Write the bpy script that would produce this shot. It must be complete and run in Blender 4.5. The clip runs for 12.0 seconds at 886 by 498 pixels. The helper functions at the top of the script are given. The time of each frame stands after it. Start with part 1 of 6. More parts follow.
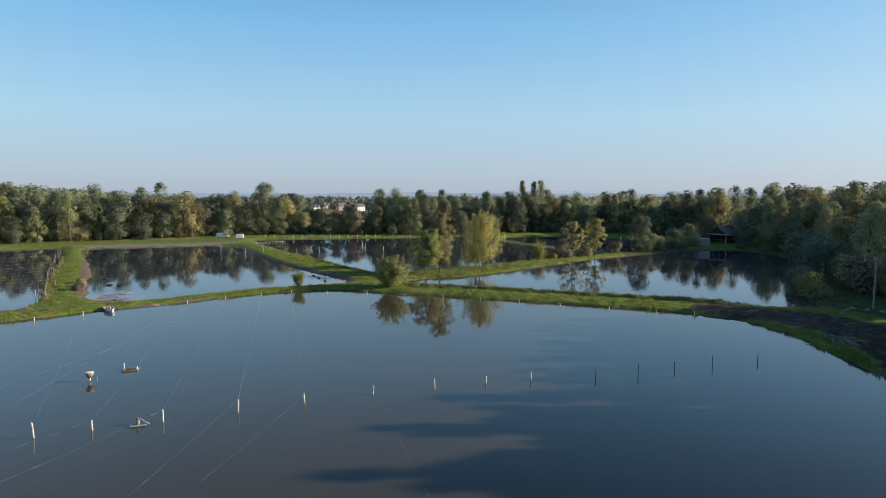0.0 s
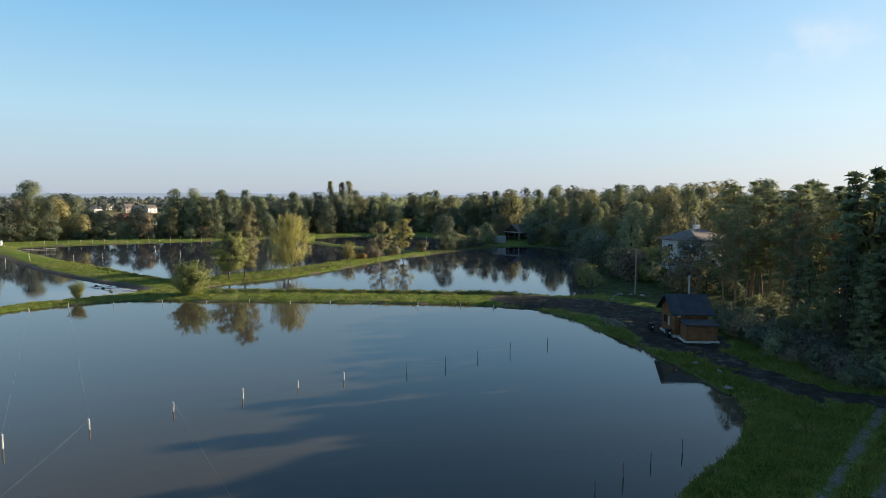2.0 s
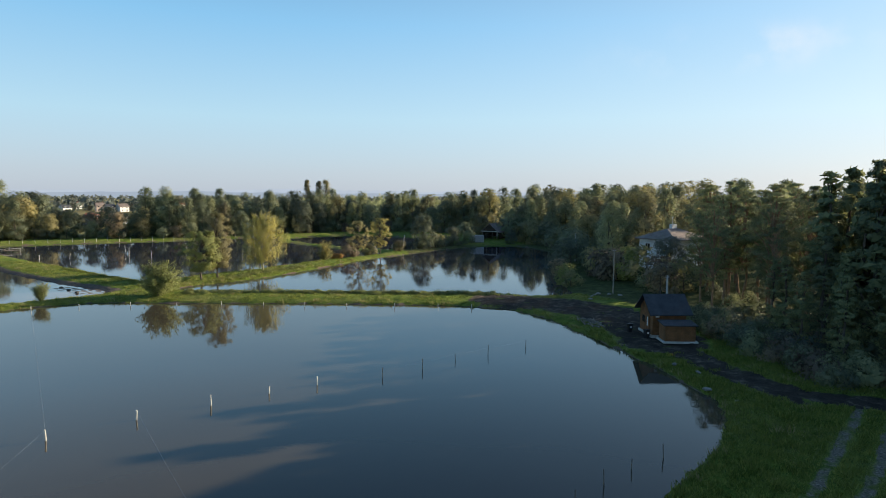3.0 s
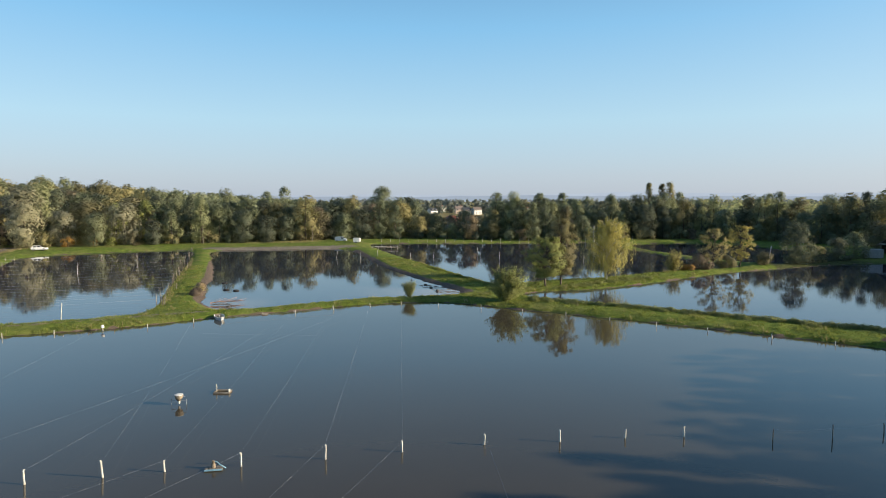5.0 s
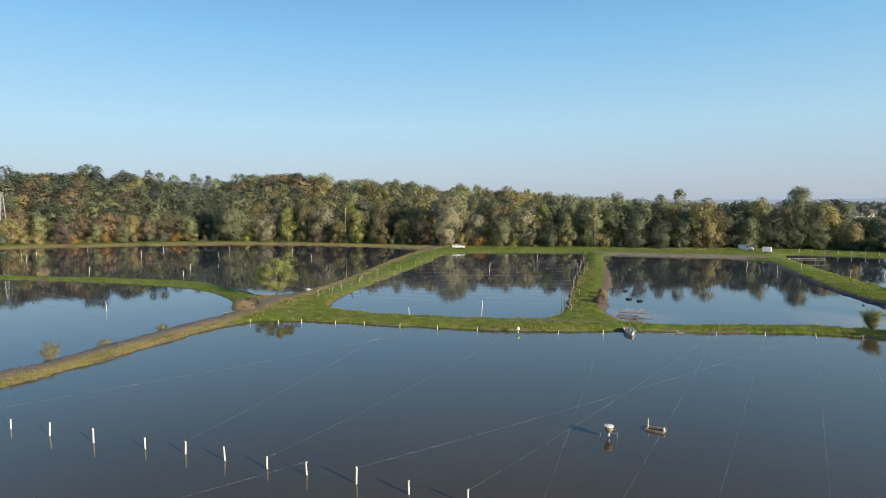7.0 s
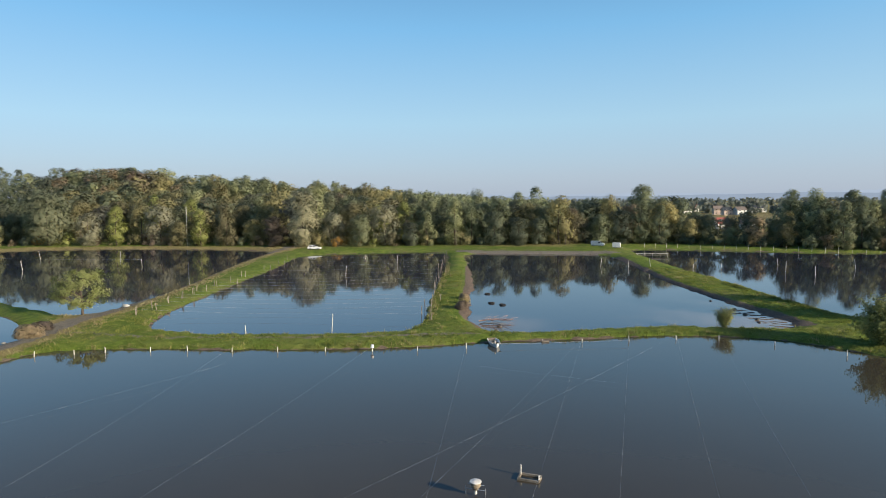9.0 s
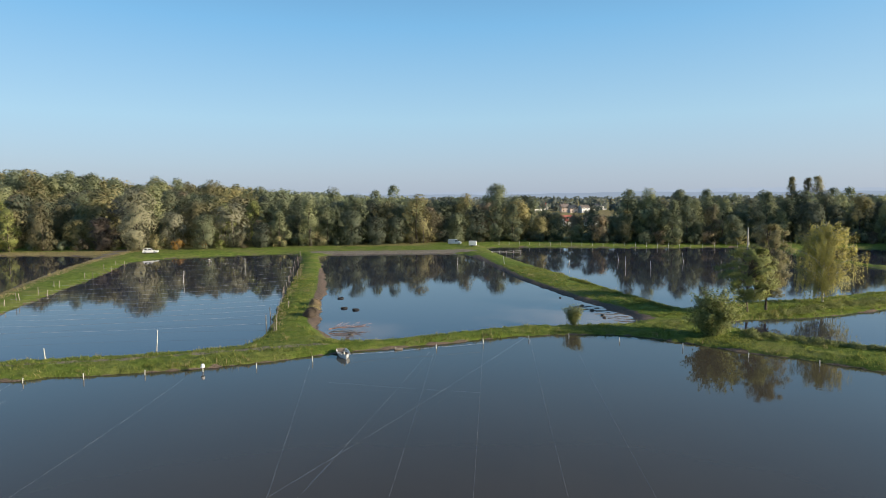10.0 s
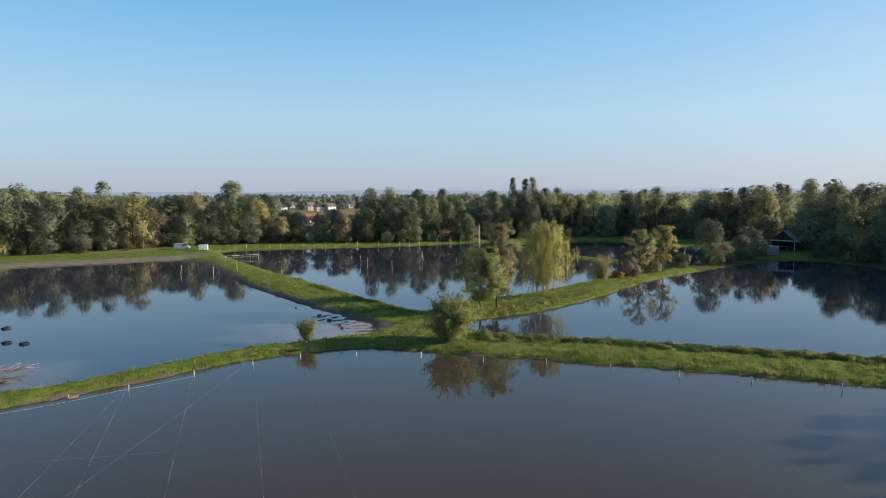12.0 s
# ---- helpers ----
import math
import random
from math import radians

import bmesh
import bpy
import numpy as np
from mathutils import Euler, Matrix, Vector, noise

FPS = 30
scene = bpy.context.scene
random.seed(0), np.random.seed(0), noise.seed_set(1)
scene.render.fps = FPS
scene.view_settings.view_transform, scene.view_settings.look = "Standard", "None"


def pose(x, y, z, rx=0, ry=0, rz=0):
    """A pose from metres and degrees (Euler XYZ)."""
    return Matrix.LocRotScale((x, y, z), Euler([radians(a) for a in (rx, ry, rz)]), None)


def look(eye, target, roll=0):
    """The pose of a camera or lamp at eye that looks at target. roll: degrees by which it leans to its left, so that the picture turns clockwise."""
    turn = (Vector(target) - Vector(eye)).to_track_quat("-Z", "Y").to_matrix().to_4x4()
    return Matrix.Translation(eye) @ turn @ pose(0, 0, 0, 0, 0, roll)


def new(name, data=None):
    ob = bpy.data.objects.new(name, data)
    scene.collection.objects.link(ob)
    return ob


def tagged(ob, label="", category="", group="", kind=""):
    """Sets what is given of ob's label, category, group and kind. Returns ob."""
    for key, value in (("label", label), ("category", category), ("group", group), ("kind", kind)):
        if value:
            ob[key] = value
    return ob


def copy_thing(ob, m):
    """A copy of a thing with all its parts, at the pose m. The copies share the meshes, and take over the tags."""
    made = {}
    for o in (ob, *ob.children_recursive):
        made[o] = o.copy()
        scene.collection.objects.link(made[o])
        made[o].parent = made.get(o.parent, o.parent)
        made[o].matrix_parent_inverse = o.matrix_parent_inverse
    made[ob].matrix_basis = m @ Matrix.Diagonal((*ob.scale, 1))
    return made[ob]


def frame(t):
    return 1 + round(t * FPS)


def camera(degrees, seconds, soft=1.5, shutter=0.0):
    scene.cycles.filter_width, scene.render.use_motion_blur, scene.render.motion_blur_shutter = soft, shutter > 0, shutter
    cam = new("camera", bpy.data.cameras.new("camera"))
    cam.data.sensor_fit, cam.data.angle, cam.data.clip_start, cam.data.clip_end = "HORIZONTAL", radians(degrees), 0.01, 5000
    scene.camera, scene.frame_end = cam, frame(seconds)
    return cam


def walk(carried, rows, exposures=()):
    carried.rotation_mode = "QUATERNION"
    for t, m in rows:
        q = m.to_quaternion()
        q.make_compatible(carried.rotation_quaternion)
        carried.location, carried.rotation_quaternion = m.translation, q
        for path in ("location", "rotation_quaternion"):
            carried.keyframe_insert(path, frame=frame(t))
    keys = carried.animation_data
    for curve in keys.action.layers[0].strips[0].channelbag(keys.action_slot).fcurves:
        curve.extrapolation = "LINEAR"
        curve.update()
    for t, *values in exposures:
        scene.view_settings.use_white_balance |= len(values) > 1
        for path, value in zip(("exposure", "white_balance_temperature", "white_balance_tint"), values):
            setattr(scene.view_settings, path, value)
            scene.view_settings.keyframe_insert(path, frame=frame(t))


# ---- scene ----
cam = camera(72.1, 12.0, soft=0.7)
PATH = [
    (0, (0.971, -2.599, 16.173), (0.551, -0.652, 15.997), 0.1),
    (0.5, (0.954, -2.796, 16.2), (0.799, -0.81, 16.024), 0.1),
    (1, (0.975, -2.776, 16.192), (0.99, -0.783, 16.018), 0.1),
    (1.5, (0.969, -2.832, 16.188), (1.094, -0.844, 16.014), 0.2),
    (2, (0.962, -2.835, 16.171), (1.159, -0.853, 15.999), 0.2),
    (2.5, (1.128, -2.543, 16.152), (1.389, -0.567, 15.977), 0.3),
    (2.7, (1.28, -2.244, 16.146), (1.55, -0.27, 15.971), 0.3),
    (4.3, (0.542, 3.631, 16.376), (0.457, 5.622, 16.204), 0.1),
    (4.5, (-0.106, 4.465, 16.376), (-0.398, 6.436, 16.21), 0.2),
    (5, (-1.775, 6.013, 16.492), (-2.558, 7.846, 16.325), -0.0),
    (5.5, (-4.091, 6.988, 16.463), (-5.331, 8.55, 16.307), -0.3),
    (6, (-6.451, 7.727, 16.446), (-7.984, 9.002, 16.293), -0.2),
    (6.5, (-8.743, 8.363, 16.411), (-10.435, 9.419, 16.259), -0.3),
    (8.5, (-16.388, 14.731, 16.692), (-17.919, 16.008, 16.536), -0.6),
    (9, (-17.611, 16.595, 16.807), (-19.017, 18.008, 16.642), -0.5),
    (9.5, (-18.686, 18.7, 16.882), (-19.925, 20.261, 16.712), -0.4),
    (10, (-19.454, 21.125, 16.893), (-20.506, 22.817, 16.719), -0.4),
    (10.5, (-19.836, 23.531, 17.029), (-20.704, 25.324, 16.85), -0.4),
    (11, (-19.973, 25.963, 16.967), (-20.632, 27.842, 16.785), -0.4),
    (11.5, (-20.234, 27.957, 16.97), (-20.654, 29.904, 16.786), -0.2),
    (12, (-20.267, 29.945, 17.109), (-20.565, 31.915, 16.924), -0.2),
]
walk(cam, [(t, look(eye, aim, lean)) for t, eye, aim, lean in PATH], ((0, 0.74, 6500, 10), (1, 0.8, 6800, 10), (2.5, 0.94, 6850, 10), (4.5, 0.9, 6850, 10), (5.5, 0.87, 6850, 10), (6.5, 0.82, 6750, 10), (9, 0.76, 6500, 10), (10.5, 0.74, 6520, 10), (12, 0.77, 6560, 10)))

# ---------------------------------------------------------------- sky and sun
SUN_AZIMUTH = radians(76.0)      # clockwise from +y
SUN_HEIGHT = radians(16.5)

world = bpy.data.worlds.new("sky")
scene.world = world
world.use_nodes = True
wn, wl = world.node_tree.nodes, world.node_tree.links
for n in list(wn):
    wn.remove(n)
w_out = wn.new("ShaderNodeOutputWorld")
w_bg = wn.new("ShaderNodeBackground")
w_sky = wn.new("ShaderNodeTexSky")
w_sky.sky_type = "NISHITA"
w_sky.sun_disc = False
w_sky.sun_elevation = SUN_HEIGHT
w_sky.sun_rotation = SUN_AZIMUTH
w_sky.air_density = 1.0
w_sky.dust_density = 1.2
w_sky.ozone_density = 2.0
w_bg.inputs["Strength"].default_value = 0.62


def w_math(op, a, b=None, c=None):
    m = wn.new("ShaderNodeMath")
    m.operation = op
    for sock, val in zip(m.inputs, (a, b, c)):
        if isinstance(val, (int, float)):
            sock.default_value = val
        elif val is not None:
            wl.new(val, sock)
    return m.outputs[0]


def w_mix(fac, a, b, kind="MIX"):
    m = wn.new("ShaderNodeMix")
    m.data_type, m.blend_type = "RGBA", kind
    for sock, val in ((m.inputs[0], fac), (m.inputs[6], a), (m.inputs[7], b)):
        if isinstance(val, (int, float)):
            sock.default_value = val
        elif isinstance(val, tuple):
            sock.default_value = (*val, 1)
        else:
            wl.new(val, sock)
    return m.outputs[2]


def w_dot(vec):
    d = wn.new("ShaderNodeVectorMath")
    d.operation = "DOT_PRODUCT"
    wl.new(w_dir.outputs["Generated"], d.inputs[0])
    d.inputs[1].default_value = vec
    return d.outputs["Value"]


w_dir = wn.new("ShaderNodeTexCoord")
# autumn haze: the clear-sky model, washed towards pale air near the horizon
w_ramp = wn.new("ShaderNodeValToRGB")
stops = ((0.0, (0.465, 0.545, 0.67)), (0.035, (0.455, 0.565, 0.70)), (0.12, (0.415, 0.66, 0.83)), (0.26, (0.215, 0.53, 0.84)), (0.45, (0.064, 0.205, 0.43)), (1.0, (0.07, 0.2, 0.44)))
while len(w_ramp.color_ramp.elements) < len(stops):
    w_ramp.color_ramp.elements.new(0.5)
for e, (at, col) in zip(w_ramp.color_ramp.elements, stops):
    e.position, e.color = at, (*col, 1)
wl.new(w_dot((0, 0, 1)), w_ramp.inputs["Fac"])
clear = w_mix(1.0, w_sky.outputs[0], (0.125, 0.135, 0.16), "MULTIPLY")
air = w_mix(0.78, clear, w_ramp.outputs["Color"])
# air is whiter towards the sun
glow = w_math("POWER", w_math("MULTIPLY_ADD", w_dot((math.sin(SUN_AZIMUTH), math.cos(SUN_AZIMUTH), 0.0)), 0.5, 0.5), 5.0)
air = w_mix(w_math("MULTIPLY", glow, 0.36), air, (0.80, 0.87, 0.92))
# one thin wisp of cloud
wisp_noise = wn.new("ShaderNodeTexNoise")
wisp_noise.inputs["Scale"].default_value = 16.0
wisp_noise.inputs["Detail"].default_value = 5.0
wl.new(w_dir.outputs["Generated"], wisp_noise.inputs["Vector"])
across = w_math("MULTIPLY", w_dot((0.832, -0.555, 0.0)), 8.0)
high = w_math("MULTIPLY", w_math("SUBTRACT", w_dot((0, 0, 1)), 0.208), 42.0)
spread = w_math("ADD", w_math("MULTIPLY", across, across), w_math("MULTIPLY", high, high))
ahead = w_math("GREATER_THAN", w_dot((0.543, 0.815, 0.2)), 0.0)
body = w_math("MULTIPLY", w_math("POWER", 2.718, w_math("MULTIPLY", spread, -1.0)), w_math("MULTIPLY", ahead, w_math("SMOOTH_MAX", w_math("MULTIPLY_ADD", wisp_noise.outputs["Fac"], 3.0, -1.3), 0.0, 0.2)))
air = w_mix(w_math("MINIMUM", w_math("MULTIPLY", body, 0.6), 0.6), air, (0.86, 0.84, 0.86))
wl.new(air, w_bg.inputs["Color"])
wl.new(w_bg.outputs[0], w_out.inputs[0])

sun_data = bpy.data.lights.new("sun", "SUN")
sun_data.energy = 5.0
sun_data.angle = radians(0.6)
sun_data.color = (1.0, 0.86, 0.66)
sun = new("sun", sun_data)
to_sun = Vector((math.sin(SUN_AZIMUTH) * math.cos(SUN_HEIGHT), math.cos(SUN_AZIMUTH) * math.cos(SUN_HEIGHT), math.sin(SUN_HEIGHT)))
sun.matrix_world = look(to_sun * 100, (0, 0, 0))


# ---------------------------------------------------------------- materials
def material(name, rough=0.8, metal=0.0, spec=0.3):
    m = bpy.data.materials.new(name)
    m.use_nodes = True
    b = m.node_tree.nodes["Principled BSDF"]
    b.inputs["Roughness"].default_value = rough
    b.inputs["Metallic"].default_value = metal
    b.inputs["Specular IOR Level"].default_value = spec
    return m, m.node_tree.nodes, m.node_tree.links, b


def coords(nodes):
    return nodes.new("ShaderNodeNewGeometry").outputs["Position"]


def noise_node(nodes, links, vec, scale, detail=4.0, rough=0.6):
    n = nodes.new("ShaderNodeTexNoise")
    n.inputs["Scale"].default_value = scale
    n.inputs["Detail"].default_value = detail
    n.inputs["Roughness"].default_value = rough
    if vec is not None:
        links.new(vec, n.inputs["Vector"])
    return n.outputs["Fac"]


def ramp(nodes, links, fac, stops):
    r = nodes.new("ShaderNodeValToRGB")
    el = r.color_ramp.elements
    while len(el) < len(stops):
        el.new(0.5)
    for e, (p, c) in zip(el, stops):
        e.position, e.color = p, (*c, 1)
    links.new(fac, r.inputs["Fac"])
    return r.outputs["Color"]


def mix(nodes, links, fac, a, b, kind="MIX"):
    m = nodes.new("ShaderNodeMix")
    m.data_type, m.blend_type = "RGBA", kind
    for sock, val in ((m.inputs[0], fac), (m.inputs[6], a), (m.inputs[7], b)):
        if isinstance(val, (int, float)):
            sock.default_value = val
        elif isinstance(val, tuple):
            sock.default_value = (*val, 1)
        else:
            links.new(val, sock)
    return m.outputs[2]


def bump(nodes, links, b, fac, strength, dist):
    n = nodes.new("ShaderNodeBump")
    n.inputs["Strength"].default_value = strength
    n.inputs["Distance"].default_value = dist
    links.new(fac, n.inputs["Height"])
    links.new(n.outputs[0], b.inputs["Normal"])


def simple(name, dark, light, rough=0.8, metal=0.0, scale=3.0, fine=30.0, bumped=0.3, spec=0.3):
    """Two-scale mottled surface between two colours."""
    m, n, l, b = material(name, rough, metal, spec)
    obj = n.new("ShaderNodeTexCoord").outputs["Object"]
    big = noise_node(n, l, obj, scale, 3)
    small = noise_node(n, l, obj, fine, 5, 0.7)
    c1 = ramp(n, l, big, [(0.3, dark), (0.7, light)])
    grey = ramp(n, l, small, [(0.3, (0.75, 0.75, 0.75)), (0.7, (1.1, 1.1, 1.1))])
    l.new(mix(n, l, 1.0, c1, grey, "MULTIPLY"), b.inputs["Base Color"])
    if bumped:
        bump(n, l, b, small, bumped, 0.02)
    return m


def leaf_material(name, dark, light, tip, spread=0.42):
    """Foliage: varies by leaf, by clump and by tree; part of the light goes through."""
    m, n, l, b = material(name, 0.6, 0.0, 0.15)
    geo = n.new("ShaderNodeNewGeometry")
    info = n.new("ShaderNodeObjectInfo")
    obj = n.new("ShaderNodeTexCoord").outputs["Object"]
    leafc = ramp(n, l, geo.outputs["Random Per Island"], [(0.0, dark), (0.6, light), (1.0, tip)])
    patch = noise_node(n, l, obj, 0.55, 3)
    c = mix(n, l, ramp(n, l, patch, [(0.35, (0, 0, 0)), (0.7, (0.6, 0.6, 0.6))]), leafc, tip)
    tint = n.new("ShaderNodeAttribute")
    tint.attribute_name = "tint"
    turn = n.new("ShaderNodeMath")
    turn.operation = "ADD"
    l.new(info.outputs["Random"], turn.inputs[0])
    l.new(tint.outputs["Fac"], turn.inputs[1])
    wrap = n.new("ShaderNodeMath")
    wrap.operation = "FRACT"
    l.new(turn.outputs[0], wrap.inputs[0])
    tree = ramp(n, l, wrap.outputs[0], [(0.0, (1 - spread, 1 - spread, 1 - spread * 0.7)), (0.5, (1.0, 1.0, 1.0)), (1.0, (1 + spread * 0.75, 1 + spread * 0.65, 1 + spread * 0.4))])
    c = mix(n, l, 1.0, c, tree, "MULTIPLY")
    l.new(c, b.inputs["Base Color"])
    tr = n.new("ShaderNodeBsdfTranslucent")
    l.new(mix(n, l, 1.0, c, (1.25, 1.25, 1.1), "MULTIPLY"), tr.inputs["Color"])
    ms = n.new("ShaderNodeMixShader")
    ms.inputs[0].default_value = 0.4
    l.new(b.outputs[0], ms.inputs[1])
    l.new(tr.outputs[0], ms.inputs[2])
    l.new(ms.outputs[0], n["Material Output"].inputs["Surface"])
    return m


M_BARK = simple("bark", (0.06, 0.045, 0.035), (0.16, 0.13, 0.1), 0.9, scale=1.5, fine=14, bumped=0.6)
M_PINEBARK = simple("pine_bark", (0.16, 0.1, 0.065), (0.42, 0.27, 0.16), 0.9, scale=1.2, fine=10, bumped=0.6)
M_FENCEWOOD = simple("grey_fence_wood", (0.2, 0.17, 0.13), (0.4, 0.36, 0.29), 0.9, scale=2, fine=20)
M_BIRCHBARK = simple("birch_bark", (0.3, 0.28, 0.24), (0.6, 0.58, 0.52), 0.8, scale=1.2, fine=10)
M_LEAF = {
    "green": leaf_material("leaf_green", (0.155, 0.176, 0.103), (0.208, 0.232, 0.132), (0.266, 0.277, 0.158)),
    "deep": leaf_material("leaf_deep", (0.109, 0.132, 0.088), (0.144, 0.170, 0.110), (0.185, 0.204, 0.128)),
    "olive": leaf_material("leaf_olive", (0.171, 0.165, 0.083), (0.238, 0.222, 0.113), (0.297, 0.265, 0.134)),
    "gold": leaf_material("leaf_gold", (0.192, 0.178, 0.065), (0.270, 0.246, 0.090), (0.348, 0.310, 0.114), 0.15),
    "silver": leaf_material("leaf_silver", (0.160, 0.163, 0.118), (0.235, 0.234, 0.173), (0.294, 0.286, 0.194)),
    "yellow": leaf_material("leaf_yellow", (0.225, 0.215, 0.07), (0.34, 0.315, 0.105), (0.44, 0.395, 0.14), 0.1),
    "orange": leaf_material("leaf_orange", (0.185, 0.112, 0.042), (0.356, 0.218, 0.070), (0.449, 0.277, 0.084), 0.25),
    "brown": leaf_material("leaf_brown", (0.165, 0.134, 0.095), (0.227, 0.186, 0.126), (0.273, 0.221, 0.147)),
    "needle": leaf_material("pine_needles", (0.086, 0.118, 0.073), (0.180, 0.215, 0.112), (0.283, 0.289, 0.143), 0.25),
    "bright": leaf_material("leaf_bright", (0.174, 0.198, 0.062), (0.264, 0.288, 0.096), (0.354, 0.366, 0.132), 0.2),
    "bush": leaf_material("leaf_bush", (0.120, 0.144, 0.054), (0.198, 0.222, 0.084), (0.282, 0.300, 0.114), 0.1),
    # foliage paled and blued to stand for haze across the plain
    "distant": leaf_material("leaf_distant_hazed", (0.099, 0.126, 0.121), (0.144, 0.171, 0.153), (0.184, 0.189, 0.158), 0.2),
    "grass": leaf_material("grass_blades", (0.055, 0.087, 0.017), (0.129, 0.170, 0.032), (0.258, 0.267, 0.074), 0.1),
    "straw": leaf_material("dry_grass_blades", (0.17, 0.14, 0.06), (0.3, 0.25, 0.12), (0.4, 0.34, 0.18), 0.1),
}


def ground_material():
    m, n, l, b = material("ground_cover", 0.95, 0.0, 0.1)
    p = coords(n)
    big = noise_node(n, l, p, 0.12, 4)
    mid = noise_node(n, l, p, 0.9, 4)
    fine = noise_node(n, l, p, 7.0, 5, 0.75)
    grass = ramp(n, l, mid, [(0.3, (0.07, 0.11, 0.017)), (0.55, (0.13, 0.18, 0.028)), (0.75, (0.21, 0.24, 0.05))])
    straw = ramp(n, l, fine, [(0.3, (0.14, 0.12, 0.045)), (0.7, (0.32, 0.26, 0.12))])
    grass = mix(n, l, ramp(n, l, big, [(0.45, (0, 0, 0)), (0.75, (0.6, 0.6, 0.6))]), grass, straw)
    soil = ramp(n, l, fine, [(0.3, (0.09, 0.068, 0.052)), (0.7, (0.2, 0.155, 0.122))])
    yard = ramp(n, l, mid, [(0.3, (0.028, 0.023, 0.019)), (0.55, (0.06, 0.048, 0.038)), (0.72, (0.17, 0.145, 0.115))])
    gravel = ramp(n, l, fine, [(0.3, (0.11, 0.095, 0.074)), (0.7, (0.27, 0.238, 0.19))])
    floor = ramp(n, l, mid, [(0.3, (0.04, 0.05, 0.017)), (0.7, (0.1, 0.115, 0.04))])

    def att(name):
        a = n.new("ShaderNodeAttribute")
        a.attribute_name = name
        return a.outputs["Fac"]

    def edge(f, lo, hi):
        add = n.new("ShaderNodeMath")
        add.operation = "MULTIPLY_ADD"
        l.new(mid, add.inputs[0])
        add.inputs[1].default_value = 0.7
        l.new(f, add.inputs[2])
        return ramp(n, l, add.outputs[0], [(lo, (0, 0, 0)), (hi, (1, 1, 1))])

    c = mix(n, l, edge(att("dry"), 0.6, 0.95), grass, straw)
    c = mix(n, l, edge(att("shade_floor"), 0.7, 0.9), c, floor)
    c = mix(n, l, edge(att("track"), 0.72, 0.88), c, gravel)
    c = mix(n, l, edge(att("yard"), 0.72, 0.88), c, yard)
    c = mix(n, l, edge(att("mud"), 0.7, 0.9), c, soil)
    shade = ramp(n, l, fine, [(0.32, (0.52, 0.52, 0.52)), (0.68, (1.22, 1.22, 1.22))])
    l.new(mix(n, l, 1.0, c, shade, "MULTIPLY"), b.inputs["Base Color"])
    bump(n, l, b, fine, 0.8, 0.15)
    return m


def water_material(name, murk, ripple=0.007, silt=()):
    m, n, l, b = material(name, 0.01, 0.0, 0.6)
    b.inputs["IOR"].default_value = 1.333
    p = coords(n)
    mp = n.new("ShaderNodeMapping")
    mp.inputs["Scale"].default_value = (0.5, 1.0, 1.0)
    l.new(p, mp.inputs["Vector"])
    big = noise_node(n, l, p, 0.05, 4)
    c = ramp(n, l, big, [(0.3, tuple(v * 0.9 for v in murk)), (0.7, tuple(v * 1.1 for v in murk))])
    # silt showing through thin water near a few places
    for at, reach, tone in silt:
        far = n.new("ShaderNodeVectorMath")
        far.operation = "DISTANCE"
        l.new(p, far.inputs[0])
        far.inputs[1].default_value = at
        sway = n.new("ShaderNodeMath")
        sway.operation = "MULTIPLY_ADD"
        l.new(noise_node(n, l, p, 0.25, 3), sway.inputs[0])
        sway.inputs[1].default_value = reach
        l.new(far.outputs["Value"], sway.inputs[2])
        norm = n.new("ShaderNodeMath")
        norm.operation = "DIVIDE"
        l.new(sway.outputs[0], norm.inputs[0])
        norm.inputs[1].default_value = reach * 1.5
        c = mix(n, l, ramp(n, l, norm.outputs[0], [(0.35, (0.85, 0.85, 0.85)), (1.0, (0, 0, 0))]), c, tone)
    l.new(c, b.inputs["Base Color"])
    wave = noise_node(n, l, mp.outputs[0], 1.6, 4, 0.55)
    bump(n, l, b, wave, ripple, 0.5)
    return m


M_GROUND = ground_material()
M_WATER = water_material("silty_pond_water", (0.054, 0.046, 0.0325))
M_WATER_FAR = water_material("pond_water", (0.029, 0.031, 0.044))
M_WATER_SHALLOW = water_material("shallow_pond_water", (0.031, 0.035, 0.047), silt=(((-42, 103, 0), 19.0, (0.24, 0.186, 0.155)), ((-69, 77.5, 0), 9.0, (0.2, 0.155, 0.128))))

# ---------------------------------------------------------------- plan of the ponds
POND_MAIN = [(-76.3, 2.9), (-79.8, 7.2), (-83.1, 12.4), (-88.8, 18.8), (-94.8, 26.8), (-96.8, 31), (-95.4, 35), (-89.6, 41.3), (-81.7, 48),
             (-74.2, 55), (-67.2, 63.4), (-63.5, 70), (-56.6, 78.4), (-49.6, 87.4), (-44.7, 91.2), (-40, 93.6), (-36, 94.3), (-31.2, 93.1), (-22.8, 92.2),
             (-11.7, 90.8), (-1.6, 89.3), (9, 87.3), (17.5, 85.2), (22, 82.6), (25.7, 76), (27, 66.6), (28.3, 59.5), (29.1, 51),
             (29.2, 43), (28.3, 39.5), (25.3, 35.4), (21, 31), (16.5, 27.2), (10, 18), (2, 8), (-14, -4), (-40, -12), (-66, -12), (-74, -5)]
POND_NET = [(-100.8, 44.6), (-93.4, 47.4), (-83, 56), (-77.6, 62.2), (-74.6, 67), (-75.6, 71), (-84.3, 80.2), (-99.4, 97.1), (-122.4, 123.2), (-151, 153.5),
            (-163, 141.4), (-175, 122), (-175, 113), (-152.4, 93.6), (-129.8, 69.9), (-109, 49.4)]
